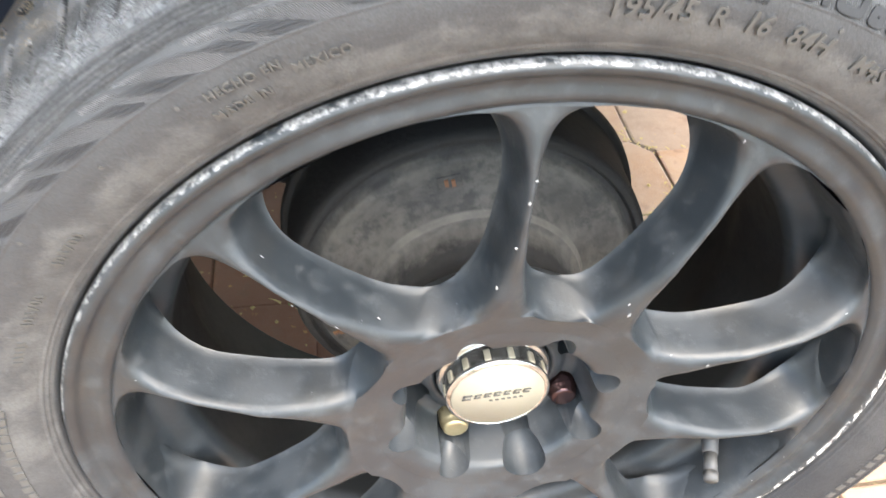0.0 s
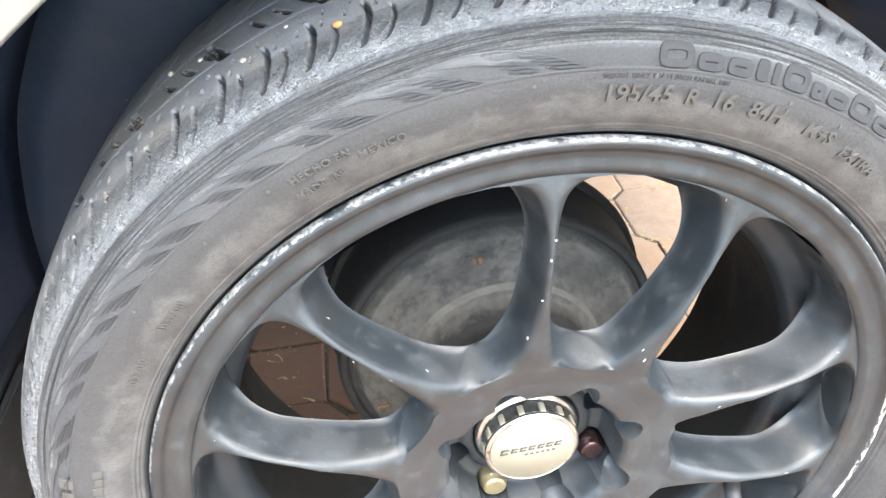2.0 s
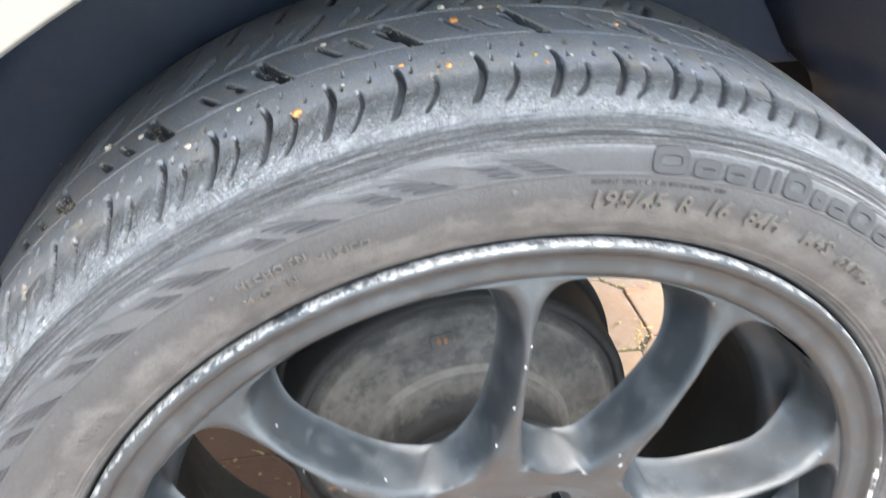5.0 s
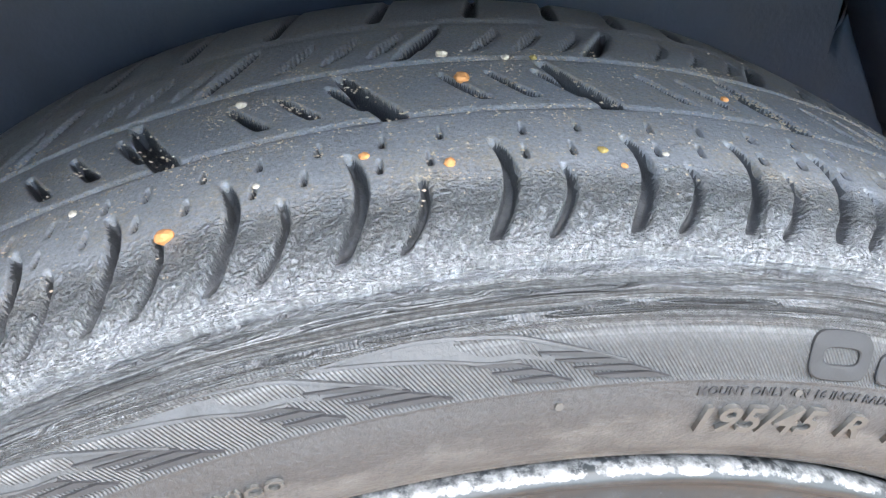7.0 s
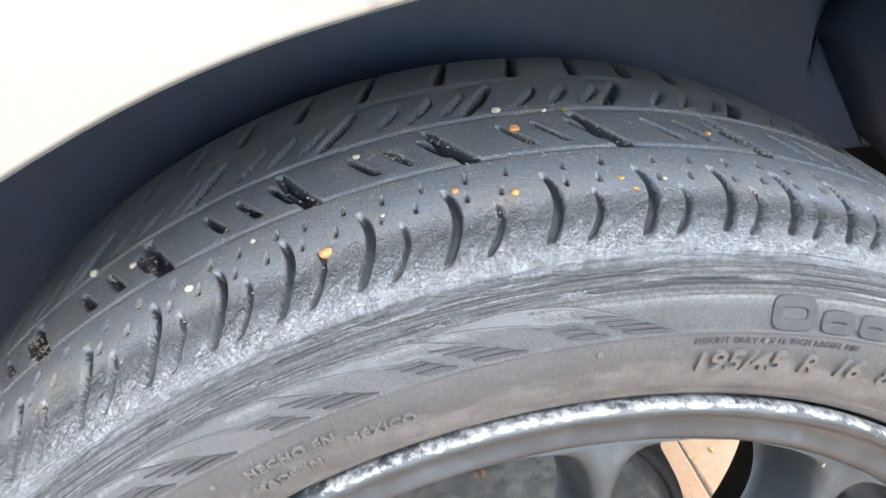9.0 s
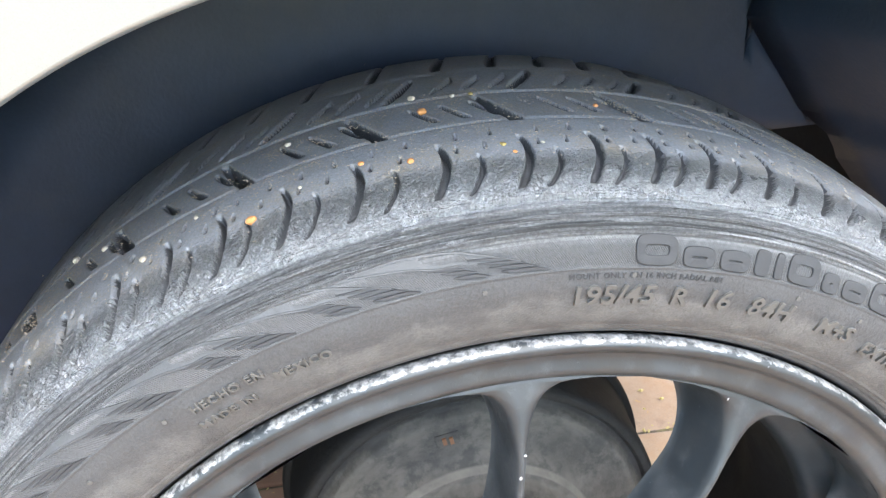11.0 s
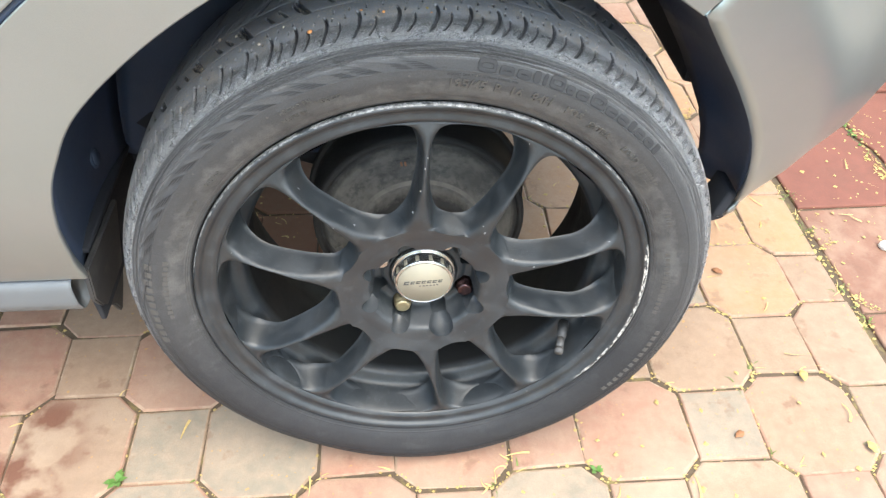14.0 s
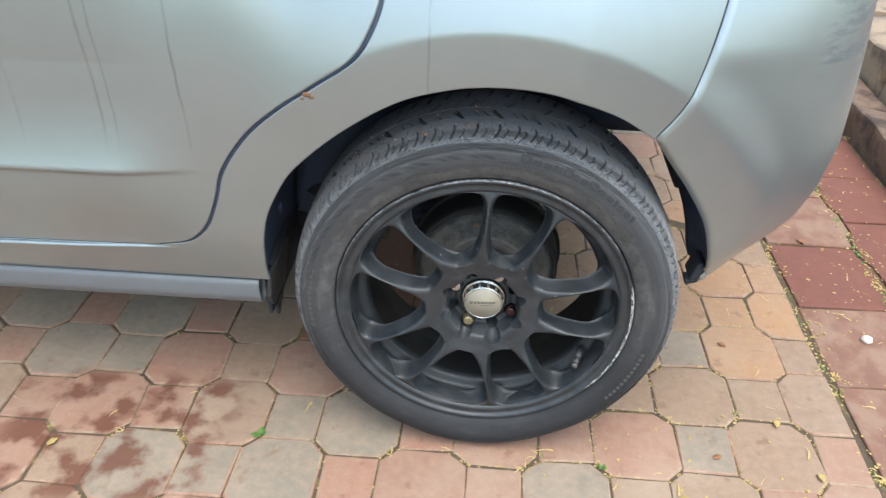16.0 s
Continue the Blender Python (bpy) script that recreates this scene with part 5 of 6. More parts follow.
# -- wheel housing --
rng = random.Random(4)
line = np.vstack([spline(ARCH_FRONT, 60), spline(ARCH_REAR, 28)[1:]])
verts, faces, cols = [], [], 9
for i, (x, z) in enumerate(line):
    l = math.hypot(x, z - 0.335)
    ox, oz = x / l, (z - 0.335) / l
    y0, deep = side_y(x, z) + 0.012, 0.235
    if z < 0.492 and x > 0:
        t = (0.492 - z) / 0.19
        deep = 0.212 - 0.065 * t + 0.012 * math.sin(9 * t) + rng.uniform(-0.006, 0.006)
    for c in range(cols):
        s = c / (cols - 1)
        grow = 0.007 + 0.010 * math.sin(math.pi * s) - (0.020 * s if i > 60 else 0)
        verts.append((x + ox * grow, y0 + (deep - y0) * s, z + oz * grow))
for i in range(len(line) - 1):
    for c in range(cols - 1):
        faces.append((i * cols + c, i * cols + c + 1, (i + 1) * cols + c + 1, (i + 1) * cols + c))
liner = part_of("wheel_arch_liner", mesh_of("wheel_arch_liner", verts, faces, M["black"]), car, "black plastic wheel arch liner with torn rear edge")
mod = liner.modifiers.new("thickness", "SOLIDIFY")
mod.thickness, mod.offset = 0.003, 0
top = [(verts[i * cols + cols - 1][0], verts[i * cols + cols - 1][2]) for i in range(len(line)) if line[i][1] > 0.484 or line[i][0] < 0]
foot = spline([(-0.300, 0.290), (-0.20, 0.380), (-0.05, 0.440), (0.10, 0.4775), (0.20, 0.4775), (0.2800, 0.4775)], len(top))
sheet(top, foot, 6, lambda x, z: 0.236, "inner_arch", M["black"], car, "black inner wall of the wheel arch", thick=0.004)
bm = bmesh.new()
box(bm, (0.012, 0.040, 0.034), (0.322, 0.105, 0.318), 0.003, Matrix.Rotation(radians(18), 4, "Y"))
box(bm, (0.020, 0.022, 0.010), (0.316, 0.098, 0.300), 0.003, Matrix.Rotation(radians(-20), 4, "Y"))
part("bumper_bracket", bm, M["under"], car, "torn black plastic at the bumper's end")

# the liner's foot ahead of the wheel and its round plastic clip
bm = bmesh.new()
box(bm, (0.006, 0.215, 0.105), (-0.343, 0.165, 0.2620), 0.002, Matrix.Rotation(radians(-4), 4, "Y"))
box(bm, (0.016, 0.215, 0.006), (-0.336, 0.165, 0.3080), 0.002)
part("liner_foot", bm, M["under"], car, "dark plastic foot of the arch liner")
bm = bmesh.new()
for rad, deep, x in ((0.0115, 0.0024, -0.3345), (0.0085, 0.0040, -0.3335)):
    bmesh.ops.create_cone(bm, cap_ends=True, segments=28, radius1=rad, radius2=rad * 0.9, depth=deep, matrix=Matrix.Translation((x, 0.155, 0.351)) @ Matrix.Rotation(radians(83), 4, "Y"))
part("liner_clip", bm, M["black"], car, "round plastic liner clip")

bm = bmesh.new()
box(bm, (0.052, 1.22, 0.20), (0.314, 0.80, 0.502), 0.008)
part("rear_crossmember", bm, M["under"], car, "dark rear cross member", smooth=False)

# plain closing shell of the car: floor, far side, front and top
bm = bmesh.new()
box(bm, (1.45, 1.30, 0.76), (-0.98, 0.92, 0.60), 0.02)
box(bm, (0.58, 1.32, 0.50), (0.04, 0.92, 0.75), 0.02)
part("underbody", bm, M["under"], car, "dark underbody", smooth=False)
bm = bmesh.new()
box(bm, (1.95, 1.60, 0.70), (-2.23, 0.80, 0.65), 0.12)
box(bm, (1.80, 1.58, 0.06), (-0.42, 0.81, 1.02), 0.02)
box(bm, (2.30, 1.36, 0.46), (-0.80, 0.81, 1.26), 0.16)
box(bm, (1.80, 0.04, 0.60), (-0.42, 1.60, 0.72), 0.01)
part("body_shell", bm, M["body"], car, "plain silver body shell")
# small body marks
bm = bmesh.new()
for x, z, s in ((-0.222, 0.636, 0.0040), (-0.2165, 0.632, 0.0026), (-0.228, 0.630, 0.0018)):
    bmesh.ops.create_icosphere(bm, subdivisions=2, radius=s, matrix=Matrix.Translation((x, side_y(x, z) - 0.0001, z)) @ Matrix.Diagonal((1.4, 0.18, 0.8, 1)))
part("rust_spot", bm, M["rust"], car, "orange rust spot beside the door edge")

# ---- ground, paving and kerb ----
ground = tagged(new("ground", mesh_of("ground", [(-300, -300, -0.012), (300, -300, -0.012), (300, 300, -0.012), (-300, 300, -0.012)], [(0, 1, 2, 3)], M["grass"], False)), "dry grass ground around the paving", "ground", kind="structure")
bed = [(-6.0, -2.6, -0.0022), (0.655, -2.6, -0.0022), (0.655, 7.0, -0.0022), (-6.0, 7.0, -0.0022)]
paving = tagged(new("paving", mesh_of("paving", bed, [(0, 1, 2, 3)], M["sand"], False)), "pink and grey octagonal block paving with sandy joints", "paving", kind="structure")
PX, PY = 0.2335, 0.2580     # pitch of the octagons


def block_mesh(name, outline2, material, height=0.005, edge=0.004):
    """A paver: a rounded top over an outline, its rim worn down."""
    pts = np.array(outline2, float)
    centre = pts.mean(0)
    k, verts = len(pts), []
    for shrink, z in ((0.0, -0.02), (0.0, height - edge * 0.8), (0.0014, height - edge * 0.25), (0.0044, height)):
        for p in pts:
            d = p - centre
            q = p - d / np.linalg.norm(d) * shrink
            verts.append((q[0], q[1], z))
    faces = [(r * k + i, r * k + (i + 1) % k, (r + 1) * k + (i + 1) % k, (r + 1) * k + i) for r in range(3) for i in range(k)]
    faces.append(tuple(3 * k + i for i in range(k)))
    return verts, faces


A0, B0, CH = 0.0700, 0.0755, 0.027
OCT = [(A0, -B0 + CH), (A0, B0 - CH), (A0 - CH, B0), (-A0 + CH, B0), (-A0, B0 - CH), (-A0, -B0 + CH), (-A0 + CH, -B0), (A0 - CH, -B0)]
SQ = [(0.0452, -0.0515), (0.0452, 0.0515), (-0.0452, 0.0515), (-0.0452, -0.0515)]


def jitter(outline2, rng):
    return [(x + rng.uniform(-0.0022, 0.0022), y + rng.uniform(-0.0022, 0.0022)) for x, y in outline2]


def clipped(outline2, limit):
    """The part of an outline whose x is below the limit."""
    out = []
    for (ax, ay), (bx, by) in zip(outline2, outline2[1:] + outline2[:1]):
        if ax <= limit:
            out.append((ax, ay))
        if (ax - limit) * (bx - limit) < 0:
            t = (limit - ax) / (bx - ax)
            out.append((limit, ay + (by - ay) * t))
    return out


rng = random.Random(11)


def paver_mesh(outline2, tone):
    me = mesh_of("paver", *block_mesh("paver", outline2, None), M[tone], False)
    me.materials.append(M["brown" if tone == "brown" else "paver_edge"])
    k = len(outline2)
    for p in me.polygons:
        p.material_index = 1 if k <= p.index < 3 * k else 0
    return me


kinds = {}
for tone in ("pink", "grey", "tan", "ochre", "brown"):
    kinds["octagon", tone] = [paver_mesh(jitter(OCT, rng), tone) for k in range(5)]
    kinds["square", tone] = [paver_mesh(jitter(SQ, rng), tone) for k in range(5)]
# tones of the blocks round the wheel, by row and place in the row
OCT_TONES = {(0, 0): "pink", (0, -1): "pink", (0, -2): "grey", (0, -3): "tan", (0, -4): "pink", (0, 1): "tan", (1, 0): "tan", (1, -3): "pink", (1, -4): "pink", (1, -5): "grey", (-1, -1): "grey", (-1, 0): "tan", (-1, -2): "pink", (-1, -3): "grey", (-1, -4): "grey", (2, 1): "ochre", (2, 0): "ochre"}
SQ_TONES = {(0, 0): "grey", (0, -1): "pink", (0, -2): "pink", (0, -3): "grey", (0, -4): "pink", (0, -5): "pink", (1, 0): "tan", (1, -1): "tan", (1, -4): "tan", (1, -5): "grey", (1, -6): "pink", (-1, -1): "tan", (-1, 0): "pink", (-1, -4): "grey", (2, 0): "grey", (2, 1): "tan"}
rest_v, rest_f = [], []
TILT = radians(-0.8)
for j in range(-44, 52):
    for i in range(-56, 8):
        odd = j % 2
        cx, cy = 0.268 + PX * (i + 0.5 * odd), 0.033 + PY / 2 * j
        for shape, x, y in (("octagon", cx, cy), ("square", cx + PX / 2, cy)):
            half = A0 if shape == "octagon" else 0.0445
            if x - half > 0.61 or x < -5.8 or not -5.5 < y < 6.5:
                continue
            x, y = x * math.cos(TILT) - y * math.sin(TILT), x * math.sin(TILT) + y * math.cos(TILT)
            lift = rng.uniform(-0.0022, 0.0014)
            tilt = (rng.gauss(0, 0.5), rng.gauss(0, 0.5), rng.gauss(0, 0.9))
            m = pose(x, y, lift - 0.004, *tilt)
            near = -1.12 < x < 0.76 and -0.32 < y < 1.00
            if near:
                # blocks under the car get the brown tone for its shade
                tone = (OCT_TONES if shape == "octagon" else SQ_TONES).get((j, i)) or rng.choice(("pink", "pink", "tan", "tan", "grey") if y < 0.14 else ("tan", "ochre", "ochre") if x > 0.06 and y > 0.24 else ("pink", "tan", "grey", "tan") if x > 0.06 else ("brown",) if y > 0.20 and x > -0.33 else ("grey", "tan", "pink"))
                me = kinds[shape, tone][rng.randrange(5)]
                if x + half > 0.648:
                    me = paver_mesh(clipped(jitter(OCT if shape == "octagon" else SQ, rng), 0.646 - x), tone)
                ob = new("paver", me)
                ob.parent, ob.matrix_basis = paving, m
            elif -4 < x and -2.6 < y < 4.5:
                v, f = block_mesh("paver", jitter(OCT if shape == "octagon" else SQ, rng), None)
                b = len(rest_v)
                rest_v += [tuple(m @ Vector(p)) for p in v]
                rest_f += [tuple(b + q for q in fc) for fc in f]
ob = part_of("paver_field", mesh_of("paver_field", rest_v, rest_f, M["paver"], False), paving, "more octagonal paving blocks")
tagged(ob, kind="stuff")

red = tagged(new("border_paving", mesh_of("border_paving", [(0.655, -2.6, -0.0055), (1.06, -2.6, -0.0055), (1.06, 7, -0.0055), (0.655, 7, -0.0055)], [(0, 1, 2, 3)], M["sand"], False)), "red border pavers with grassy joints beside the kerb", "paving", kind="structure")
rng = random.Random(5)
for col, (x0, x1) in enumerate(((0.662, 0.858), (0.866, 1.050))):
    y = -1.6 + 0.1205 * col
    while y < 3.2:
        l, pitch = 0.235 + rng.uniform(-0.002, 0.002), 0.241
        w, z = (x1 - x0) / 2, 0.015 + rng.uniform(-0.002, 0.002)
        # the two rows bite into each other with blunt teeth
        if col:
            pts = [(w, -l / 2), (w, l / 2), (-w + z, l / 2), (-w + z, l / 3), (-w, l / 6), (-w, -l / 6), (-w + z, -l / 3), (-w + z, -l / 2)]
        else:
            pts = [(w, -l / 2), (w, -l / 3), (w + z, -l / 6), (w + z, l / 6), (w, l / 3), (w, l / 2), (-w, l / 2), (-w, -l / 2)]
        ob = new("paver", mesh_of("paver", *block_mesh("paver", pts, None), M["darkred" if rng.random() < 0.06 + 0.74 * col else "redpaver"], False))
        ob.parent = red
        ob.matrix_basis = pose((x0 + x1) / 2, y, -0.004 + rng.uniform(-0.002, 0.001), rng.gauss(0, 0.5), rng.gauss(0, 0.5), rng.gauss(0, 0.4))
        y += pitch

rng = random.Random(8)


def rough_block(size, bevel, seed, amount):
    bm = bmesh.new()
    box(bm, size, (0, 0, 0), bevel)
    bmesh.ops.subdivide_edges(bm, edges=bm.edges[:], cuts=4, use_grid_fill=True)
    for v in bm.verts:
        v.co += Vector(noise.noise_vector(v.co * 14 + Vector((seed, seed, 0)))) * amount
    return bm


kerb = tagged(new("kerb"), "weathered brown kerb stones along the paving", "kerb", kind="structure")
y = -1.5
while y < 4.5:
    l = rng.uniform(0.44, 0.50)
    part("kerb_stone", rough_block((0.09, l, 0.16), 0.008, y * 7, 0.010), M["kerb"], kerb, at=pose(1.108 + rng.uniform(-0.004, 0.004), y + l / 2, 0.018, 0, rng.gauss(0, 1.5), rng.gauss(0, 0.4)))
    y += l + 0.012
wall = tagged(new("low_wall"), "tan concrete slabs stepping up behind the kerb", "wall", kind="structure")
y = -1.5
while y < 4.5:
    l = rng.uniform(0.36, 0.46)
    part("slab", rough_block((0.36, l, 0.22), 0.012, y * 5, 0.020), M["slab"], wall, at=pose(1.352 + rng.uniform(-0.012, 0.012), y + l / 2, 0.090 + rng.uniform(-0.025, 0.020), rng.gauss(0, 1.5), rng.gauss(0, 2.0), rng.gauss(0, 2.5)))
    y += l + 0.018
soil = tagged(new("soil_bed", mesh_of("soil_bed", [(1.16, -2, 0.06), (4.5, -2, 0.06), (4.5, 5, 0.06), (1.16, 5, 0.06), (1.16, -2, -0.05), (4.5, -2, -0.05), (4.5, 5, -0.05), (1.16, 5, -0.05)], [(0, 1, 2, 3), (0, 4, 5, 1), (1, 5, 6, 2), (2, 6, 7, 3), (3, 7, 4, 0)], M["soil"], False)), "red-brown soil bed behind the low wall", "soil", kind="structure")
bm = bmesh.new()
bmesh.ops.create_grid(bm, x_segments=60, y_segments=100, size=0.5, matrix=Matrix.Translation((2.6, 1.5, 0.17)) @ Matrix.Diagonal((2.2, 6.0, 1, 1)))
for v in bm.verts:
    v.co.z += 0.03 * noise.noise(v.co * 4) + 0.02 * noise.noise(v.co * 15)
part("earth", bm, M["soil"], soil)

# ---- grit, pebbles and leaves ----


def crown(a, y, up=0.0):
    """A place on the tread, a degrees round the tyre."""
    r = float(np.interp(y, SIDE_Y[9:], SIDE_R[9:])) + up
    return Vector((r * math.cos(radians(a)), y, ZC + r * math.sin(radians(a))))


def pebble(size, seed, material, name):
    bm = bmesh.new()
    bmesh.ops.create_icosphere(bm, subdivisions=2, radius=size)
    for v in bm.verts:
        v.co = v.co * (1 + 0.35 * noise.noise(v.co / size * 1.3 + Vector((seed, 0, seed))))
        v.co.z *= 0.65
    me = bpy.data.meshes.new(name)
    bm.to_mesh(me)
    bm.free()
    me.materials.append(material)
    return me


rng = random.Random(21)
for a, y, size, tone in ((107.9, 0.0212, 0.0021, "stone"), (94.4, 0.0643, 0.0019, "stone"), (89.7, 0.0278, 0.0011, "leaf"), (105.0, 0.0687, 0.0014, "pale"), (96.3, 0.0264, 0.0013, "stone"), (99.7, 0.0326, 0.0012, "stone"), (116.6, 0.0313, 0.0014, "pale"), (89.1, 0.0223, 0.0008, "stone"), (91.6, 0.0778, 0.0011, "pale"), (90.1, 0.0779, 0.0010, "leaf"), (80.9, 0.0594, 0.0011, "stone"), (104.2, 0.0298, 0.0008, "pale"), (94.8, 0.0818, 0.0016, "pale"), (86.9, 0.0269, 0.0008, "pale"), (112.3, 0.0404, 0.0010, "pale"), (125.5, 0.079, 0.0018, "pale"), (121.5, 0.064, 0.0014, "pale")):
    ob = new("pebble", pebble(size, a, M[tone], "pebble"))
    ob.matrix_basis = Matrix.Translation(crown(a, y, size * 0.35)) @ Matrix.Rotation(radians(90 - a), 4, "Y")
    tagged(ob, "small orange or pale pebble lying on the tyre tread", "pebble", "pebbles on the tyre")


def scatter(name, spots, size, material, label, category, seed, flat=0.5):
    rng = random.Random(seed)
    verts, faces = [], []
    for p in spots:
        s = size * rng.uniform(0.45, 1.3)
        b = len(verts)
        for d in ((1, 0, 0), (-1, 0, 0), (0, 1, 0), (0, -1, 0), (0, 0, flat), (0, 0, -flat)):
            verts.append(Vector(p) + s * Vector((d[0] + rng.uniform(-.3, .3), d[1] + rng.uniform(-.3, .3), d[2])))
        faces += [(b + i, b + j, b + k) for i, j, k in ((0, 2, 4), (2, 1, 4), (1, 3, 4), (3, 0, 4), (2, 0, 5), (1, 2, 5), (3, 1, 5), (0, 3, 5))]
    ob = new(name, mesh_of(name, verts, faces, material, False))
    return tagged(ob, label, category, kind="stuff")


spots = [crown(rng.uniform(20, 160), abs(rng.gauss(0.035, 0.03)) + 0.010, 0.0) for _ in range(500)]
for _ in range(330):
    a, y = rng.uniform(60, 135), rng.uniform(0.018, 0.085)
    spots += [crown(a + rng.gauss(0, 0.7), min(0.085, max(0.012, y + rng.gauss(0, 0.003))), 0.0) for _ in range(rng.randrange(5, 22))]
cuts = [110.5 - 36 * k - p for k in range(10) for p in (0, 4.9, 10.1, 16.2, 22.1, 27.2, 31.7)]


def in_cut(p):
    """Whether a place on the shoulder lies over one of the long grooves."""
    a, t = math.degrees(math.atan2(p.z - ZC, p.x)), (0.034 - p.y) / 0.0275
    return 0 < t < 1 and min(abs((a + 2.3 * t - 3.45 * t * t - c + 180) % 360 - 180) for c in cuts) < 0.6


spots = [p for p in spots if not in_cut(p)]
scatter("grit", spots, 0.00040, M["grit"], "fine pale grit scattered on the tyre tread", "grit", 3)
# yellow litter in the joints
spots = []
for _ in range(5200):
    j, i = rng.randrange(-3, 9), rng.choice((-7, -6, -5, -4, -3, -2, -1, -1, 0, 0, 0, 1, 1, 1, 1, 2))
    cx, cy = 0.268 + PX * (i + 0.5 * (j % 2)), 0.033 + PY / 2 * j
    side = rng.choice(OCT)
    k = rng.random()
    other = OCT[(OCT.index(side) + 1) % 8]
    spots.append((cx + side[0] * (1 - k) + other[0] * k + rng.gauss(0, 0.003), cy + side[1] * (1 - k) + other[1] * k + rng.gauss(0, 0.003), -0.0008))
spots += [(rng.uniform(-0.32, -0.08), rng.uniform(0.30, 0.60), 0.0025) for _ in range(60)]
scatter("joint_litter", spots, 0.0022, M["leaf"], "dry yellow plant litter in the paving joints", "litter", 9, 0.35)
spots = [(rng.uniform(0.64, 1.04), rng.uniform(-0.3, 1.8), 0.0008) for _ in range(240)] + [(rng.uniform(0.10, 0.64), rng.uniform(-0.3, 0.9), 0.0022) for _ in range(110)] + [(0.655 + rng.gauss(0, 0.010), c + rng.gauss(0, 0.03), 0.0) for c in (-0.22, -0.05, 0.02, 0.19, 0.31, 0.38, 0.62, 0.70, 0.95, 1.2) for _ in range(16)] + [(0.862 + rng.gauss(0, 0.012), rng.uniform(-0.3, 1.6), 0.0) for _ in range(420)]
scatter("border_litter", spots, 0.0034, M["leaf"], "dry yellow plant litter on the red pavers", "litter", 10, 0.35)
rng = random.Random(44)
spots = [(0.862 + rng.gauss(0, 0.007), c + rng.gauss(0, 0.025), 0.0005) for c in (-0.16, 0.08, 0.17, 0.33, 0.47, 0.66, 0.80, 1.02, 1.25, 1.5) for _ in range(14)]
scatter("border_moss", spots, 0.0036, M["green"], "green moss tufts in the red paver joints", "moss", 12, 0.6)


def weed(x, y, size, count, seed):
    rng = random.Random(seed)
    verts, faces = [], []
    for k in range(count):
        a, l = rng.uniform(0, TAU), size * rng.uniform(0.5, 1.0)
        w, up = l * 0.28, rng.uniform(0.4, 1.1)
        c, s = math.cos(a), math.sin(a)
        b = len(verts)
        for t, h in ((0, 0), (0.5, 1), (1, 0)):
            for e in ((-1, 1) if h else (0,)):
                verts.append((x + c * l * t - s * w * e * h, y + s * l * t + c * w * e * h, 0.001 + up * l * t * (1.4 - t)))
        faces += [(b, b + 1, b + 2), (b + 1, b + 3, b + 2)]
    ob = new("weed", mesh_of("weed", verts, faces, M["green"], False))
    return tagged(ob, "small bright green weed growing in a paving joint", "weed", "weeds in the joints")


weed(-0.365, -0.010, 0.015, 14, 1)
weed(0.207, -0.030, 0.010, 12, 2)
weed(0.860, 0.42, 0.016, 10, 3)
ob = tagged(new("white_stone", pebble(0.0105, 3.3, plain("white_stone", (0.58, 0.56, 0.52), 0.8), "white_stone")), "white stone chip lying on red paver", "stone")
ob.matrix_basis = pose(0.764, 0.344, 0.004)

# ---- dry grass, tufts and fallen leaves on the paving ----


def blades(name, roots, length, wide, lift, material, label, category, seed):
    """Thin bent blades that start at the given places, as one mesh."""
    rng = random.Random(seed)
    verts, faces = [], []
    for x, y, z, count in roots:
        for _ in range(count):
            a, l = rng.uniform(0, TAU), length * rng.uniform(0.4, 1.2)
            bend, up, w = rng.uniform(-1.2, 1.2), lift * rng.uniform(0.2, 1.2), wide * rng.uniform(0.6, 1.2)
            px, py, b = x + rng.gauss(0, 0.004), y + rng.gauss(0, 0.004), len(verts)
            for k in range(5):
                t = k / 4
                d = a + bend * t
                half = w * (1 - 0.85 * t) / 2
                px, py = px + l / 4 * math.cos(d), py + l / 4 * math.sin(d)
                h = z + up * l * math.sin(math.pi * min(1, t * 1.1)) + 0.0006
                verts += [(px - half * math.sin(d), py + half * math.cos(d), h), (px + half * math.sin(d), py - half * math.cos(d), h + w * 0.25)]
            faces += [(b + 2 * k, b + 2 * k + 1, b + 2 * k + 3, b + 2 * k + 2) for k in range(4)]
    return tagged(new(name, mesh_of(name, verts, faces, material, False)), label, category, kind="stuff")


M["straw"] = plain("dry_straw", (0.46, 0.33, 0.13), 0.8, vary=0.4, scale=120)
M["moss"] = plain("dull_green_tuft", (0.13, 0.16, 0.045), 0.8, vary=0.4, scale=150)
rng = random.Random(77)
corners = []
for j in range(-3, 8):
    for i in range(-6, 3):
        cx, cy = 0.268 + PX * (i + 0.5 * (j % 2)), 0.033 + PY / 2 * j
        if cx > 0.60:
            continue
        for ox, oy in OCT:
            if rng.random() < (0.55 if cx > 0.0 else 0.16):
                corners.append((cx + ox, cy + oy, -0.001, rng.randrange(1, 5)))
border = [(0.655 + rng.gauss(0, 0.006), rng.uniform(-0.35, 1.7), -0.001, rng.randrange(2, 6)) for _ in range(70)]
border += [(0.862 + rng.gauss(0, 0.008), rng.uniform(-0.35, 1.7), -0.001, rng.randrange(2, 7)) for _ in range(110)]
border += [(rng.uniform(0.66, 1.04), round(rng.uniform(-1.6, 1.7) / 0.241) * 0.241 + 0.1 + rng.gauss(0, 0.008), -0.001, rng.randrange(1, 5)) for _ in range(40)]
border += [(1.056 + rng.gauss(0, 0.006), rng.uniform(-0.2, 2.0), 0.0, rng.randrange(2, 6)) for _ in range(60)]
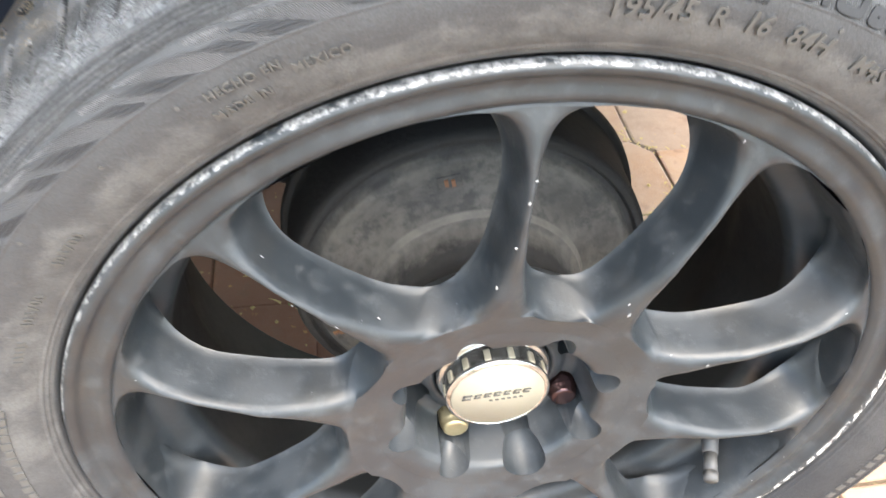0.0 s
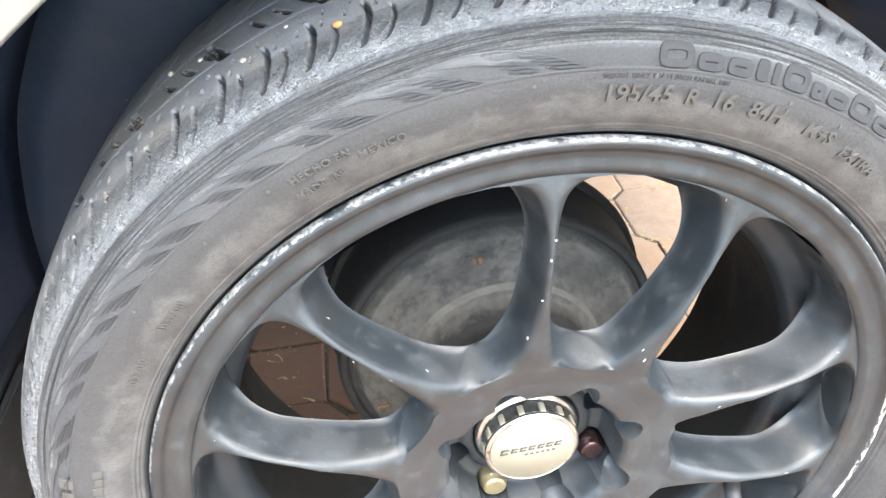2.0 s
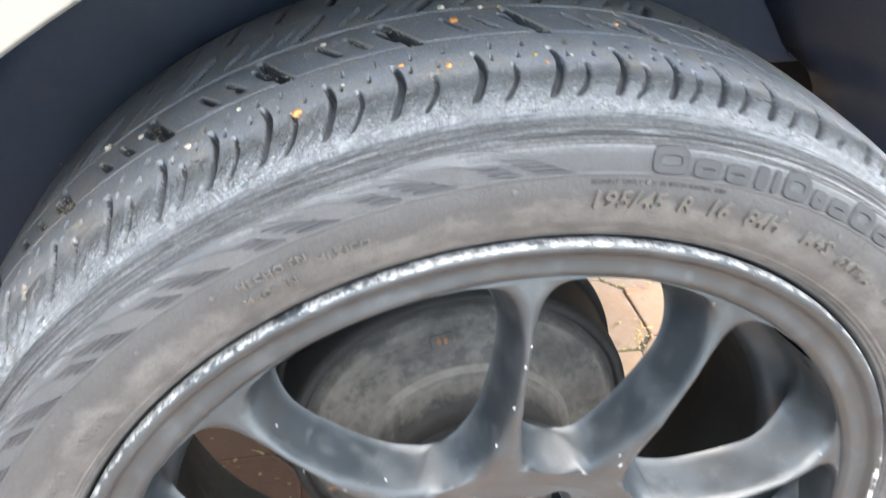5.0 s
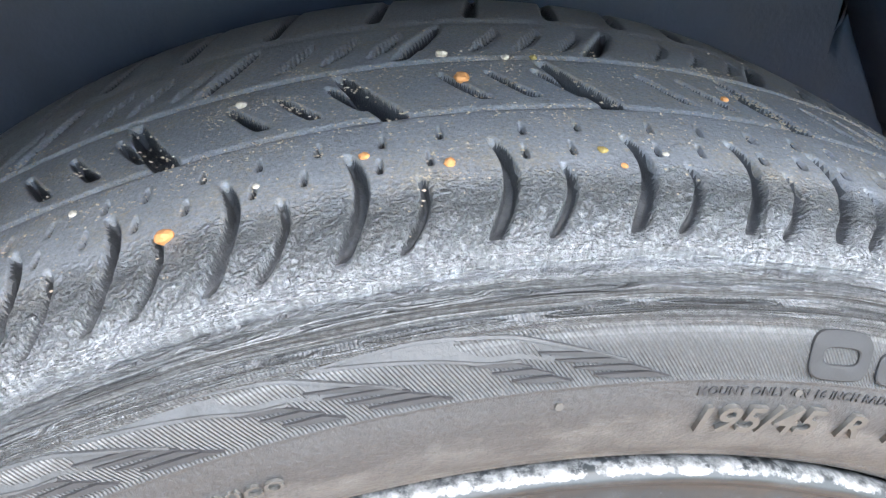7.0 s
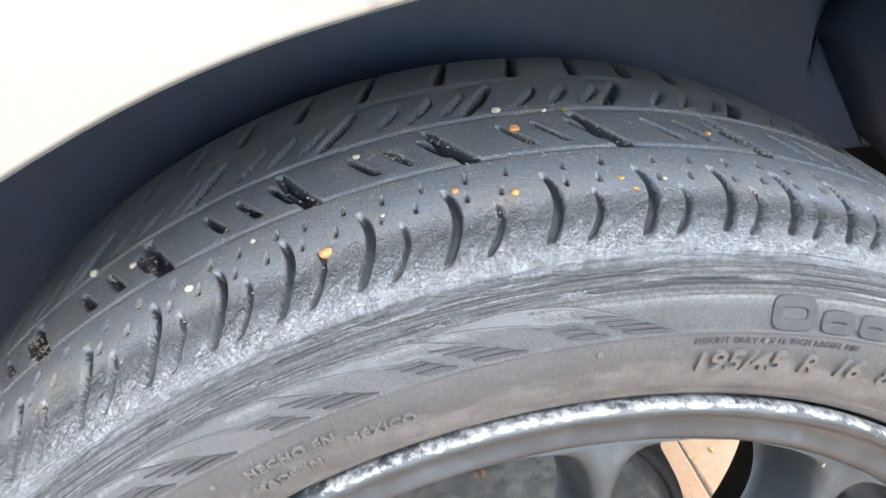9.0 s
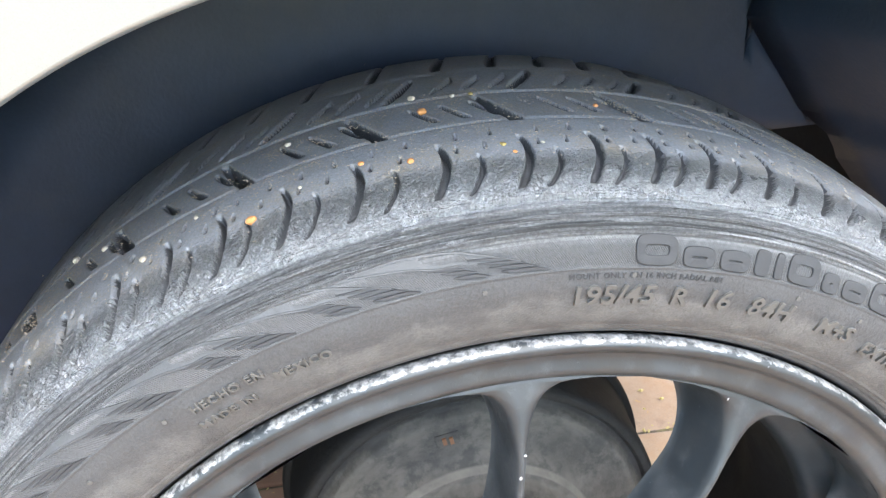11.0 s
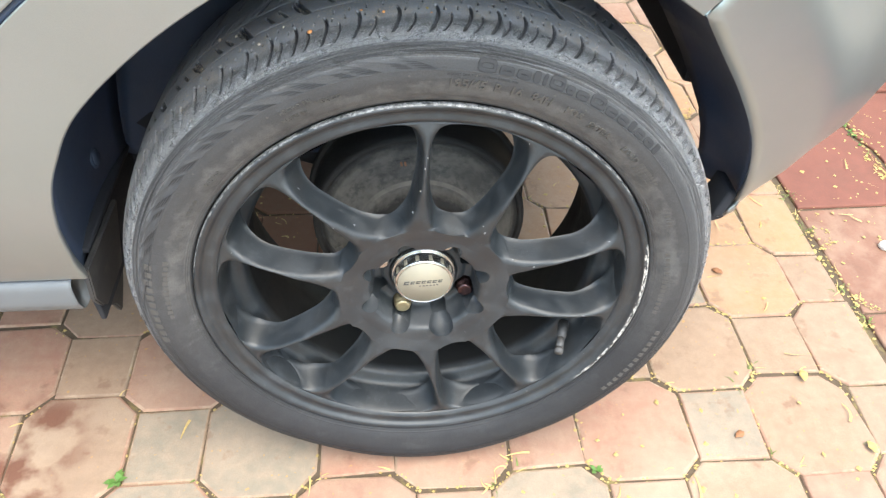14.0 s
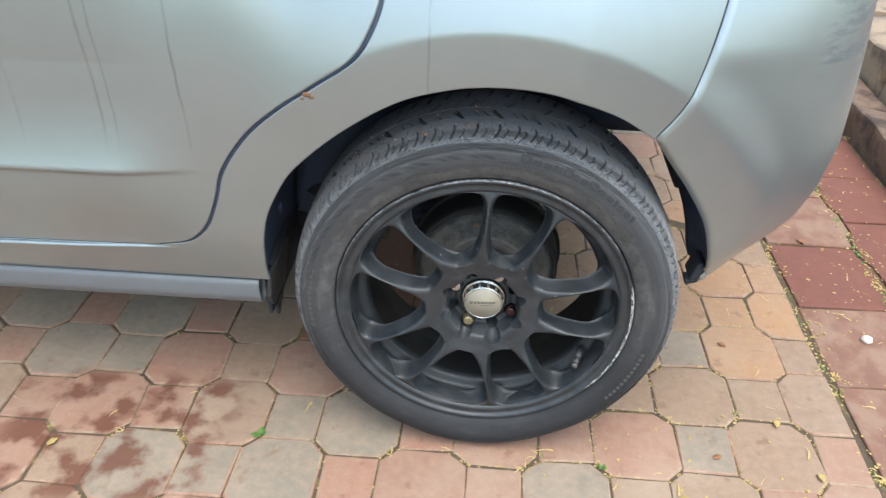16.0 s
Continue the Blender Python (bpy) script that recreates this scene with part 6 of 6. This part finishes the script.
blades("dry_grass", corners[::2] + border[::2], 0.016, 0.0024, 0.16, M["straw"], "dry yellow grass blades in the paving joints", "grass", 41)
blades("joint_tufts", corners[1::5] + border[1::2], 0.013, 0.0024, 0.35, M["moss"], "dull green tufts in the paving joints", "grass", 42)
lying = [(rng.uniform(0.05, 0.64), rng.uniform(-0.30, 0.85), 0.0016, 1) for _ in range(34)] + [(rng.uniform(-0.9, 0.05), rng.uniform(-0.35, 0.10), 0.0016, 1) for _ in range(8)] + [(rng.uniform(0.66, 1.04), rng.uniform(-0.3, 1.7), 0.0014, 1) for _ in range(70)]
lying += [(-0.215, 0.46, 0.0018, 2), (-0.19, 0.41, 0.0018, 1), (-0.25, 0.38, 0.0018, 2), (-0.20, 0.35, 0.0018, 2)]
blades("fallen_straw", lying, 0.030, 0.0032, 0.06, M["straw"], "dry straw and leaf bits lying on the blocks", "litter", 43)


def fallen_leaf(x, y, z, size, turn, material, label):
    """One curled leaf lying flat: a pointed oval with a fold along its rib."""
    verts, faces, n = [], [], 9
    for i in range(n):
        t = i / (n - 1)
        w = size * 0.30 * math.sin(math.pi * t) ** 0.8
        curl = size * 0.10 * math.sin(2.2 * math.pi * t)
        for e, up in ((-1, 0.22), (0, 0.0), (1, 0.22)):
            verts.append((size * (t - 0.5), e * w, 0.001 + up * w + abs(curl)))
    for i in range(n - 1):
        faces += [(3 * i + k, 3 * i + k + 1, 3 * i + k + 4, 3 * i + k + 3) for k in (0, 1)]
    ob = new("leaf", mesh_of("leaf", verts, faces, material))
    ob.matrix_basis = pose(x, y, z, 0, 0, turn)
    m = ob.modifiers.new("thickness", "SOLIDIFY")
    m.thickness = 0.0005
    return tagged(ob, label, "leaf", "fallen leaves")


M["brownleaf"] = plain("brown_leaf", (0.24, 0.105, 0.045), 0.75, vary=0.4, scale=90)
for x, y, size, turn, tone in ((0.400, 0.008, 0.016, 30, "brownleaf"), (0.520, 0.095, 0.020, 80, "leaf"), (0.470, 0.300, 0.018, 140, "brownleaf"), (0.330, -0.085, 0.022, 15, "leaf"), (-0.700, -0.060, 0.020, 60, "leaf"), (0.560, -0.020, 0.018, 100, "leaf"), (0.790, 0.120, 0.024, 10, "brownleaf"), (0.910, 0.420, 0.026, 75, "leaf"), (0.740, 0.700, 0.024, 120, "brownleaf")):
    fallen_leaf(x, y, 0.0022, size, turn, M[tone], "small brown dry leaf on the paving" if tone == "brownleaf" else "small yellow leaf on the paving")
rng = random.Random(90)
for k in range(7):
    ob = tagged(new("stone", pebble(rng.uniform(0.010, 0.022), 2.0 + k, M["pale"], "stone")), "pale stone lying on the soil bed", "stone", "stones on the soil")
    ob.matrix_basis = pose(1.62 + rng.uniform(-0.06, 0.5), 0.9 + 0.18 * k + rng.uniform(-0.05, 0.05), 0.19, 0, 0, rng.uniform(0, 180))
scatter("soil_litter", [(rng.uniform(1.52, 3.0), rng.uniform(0.2, 3.0), 0.175 + rng.uniform(0, 0.02)) for _ in range(900)], 0.011, M["brownleaf"], "dry brown leaf litter on the soil bed", "litter", 14, 0.3)
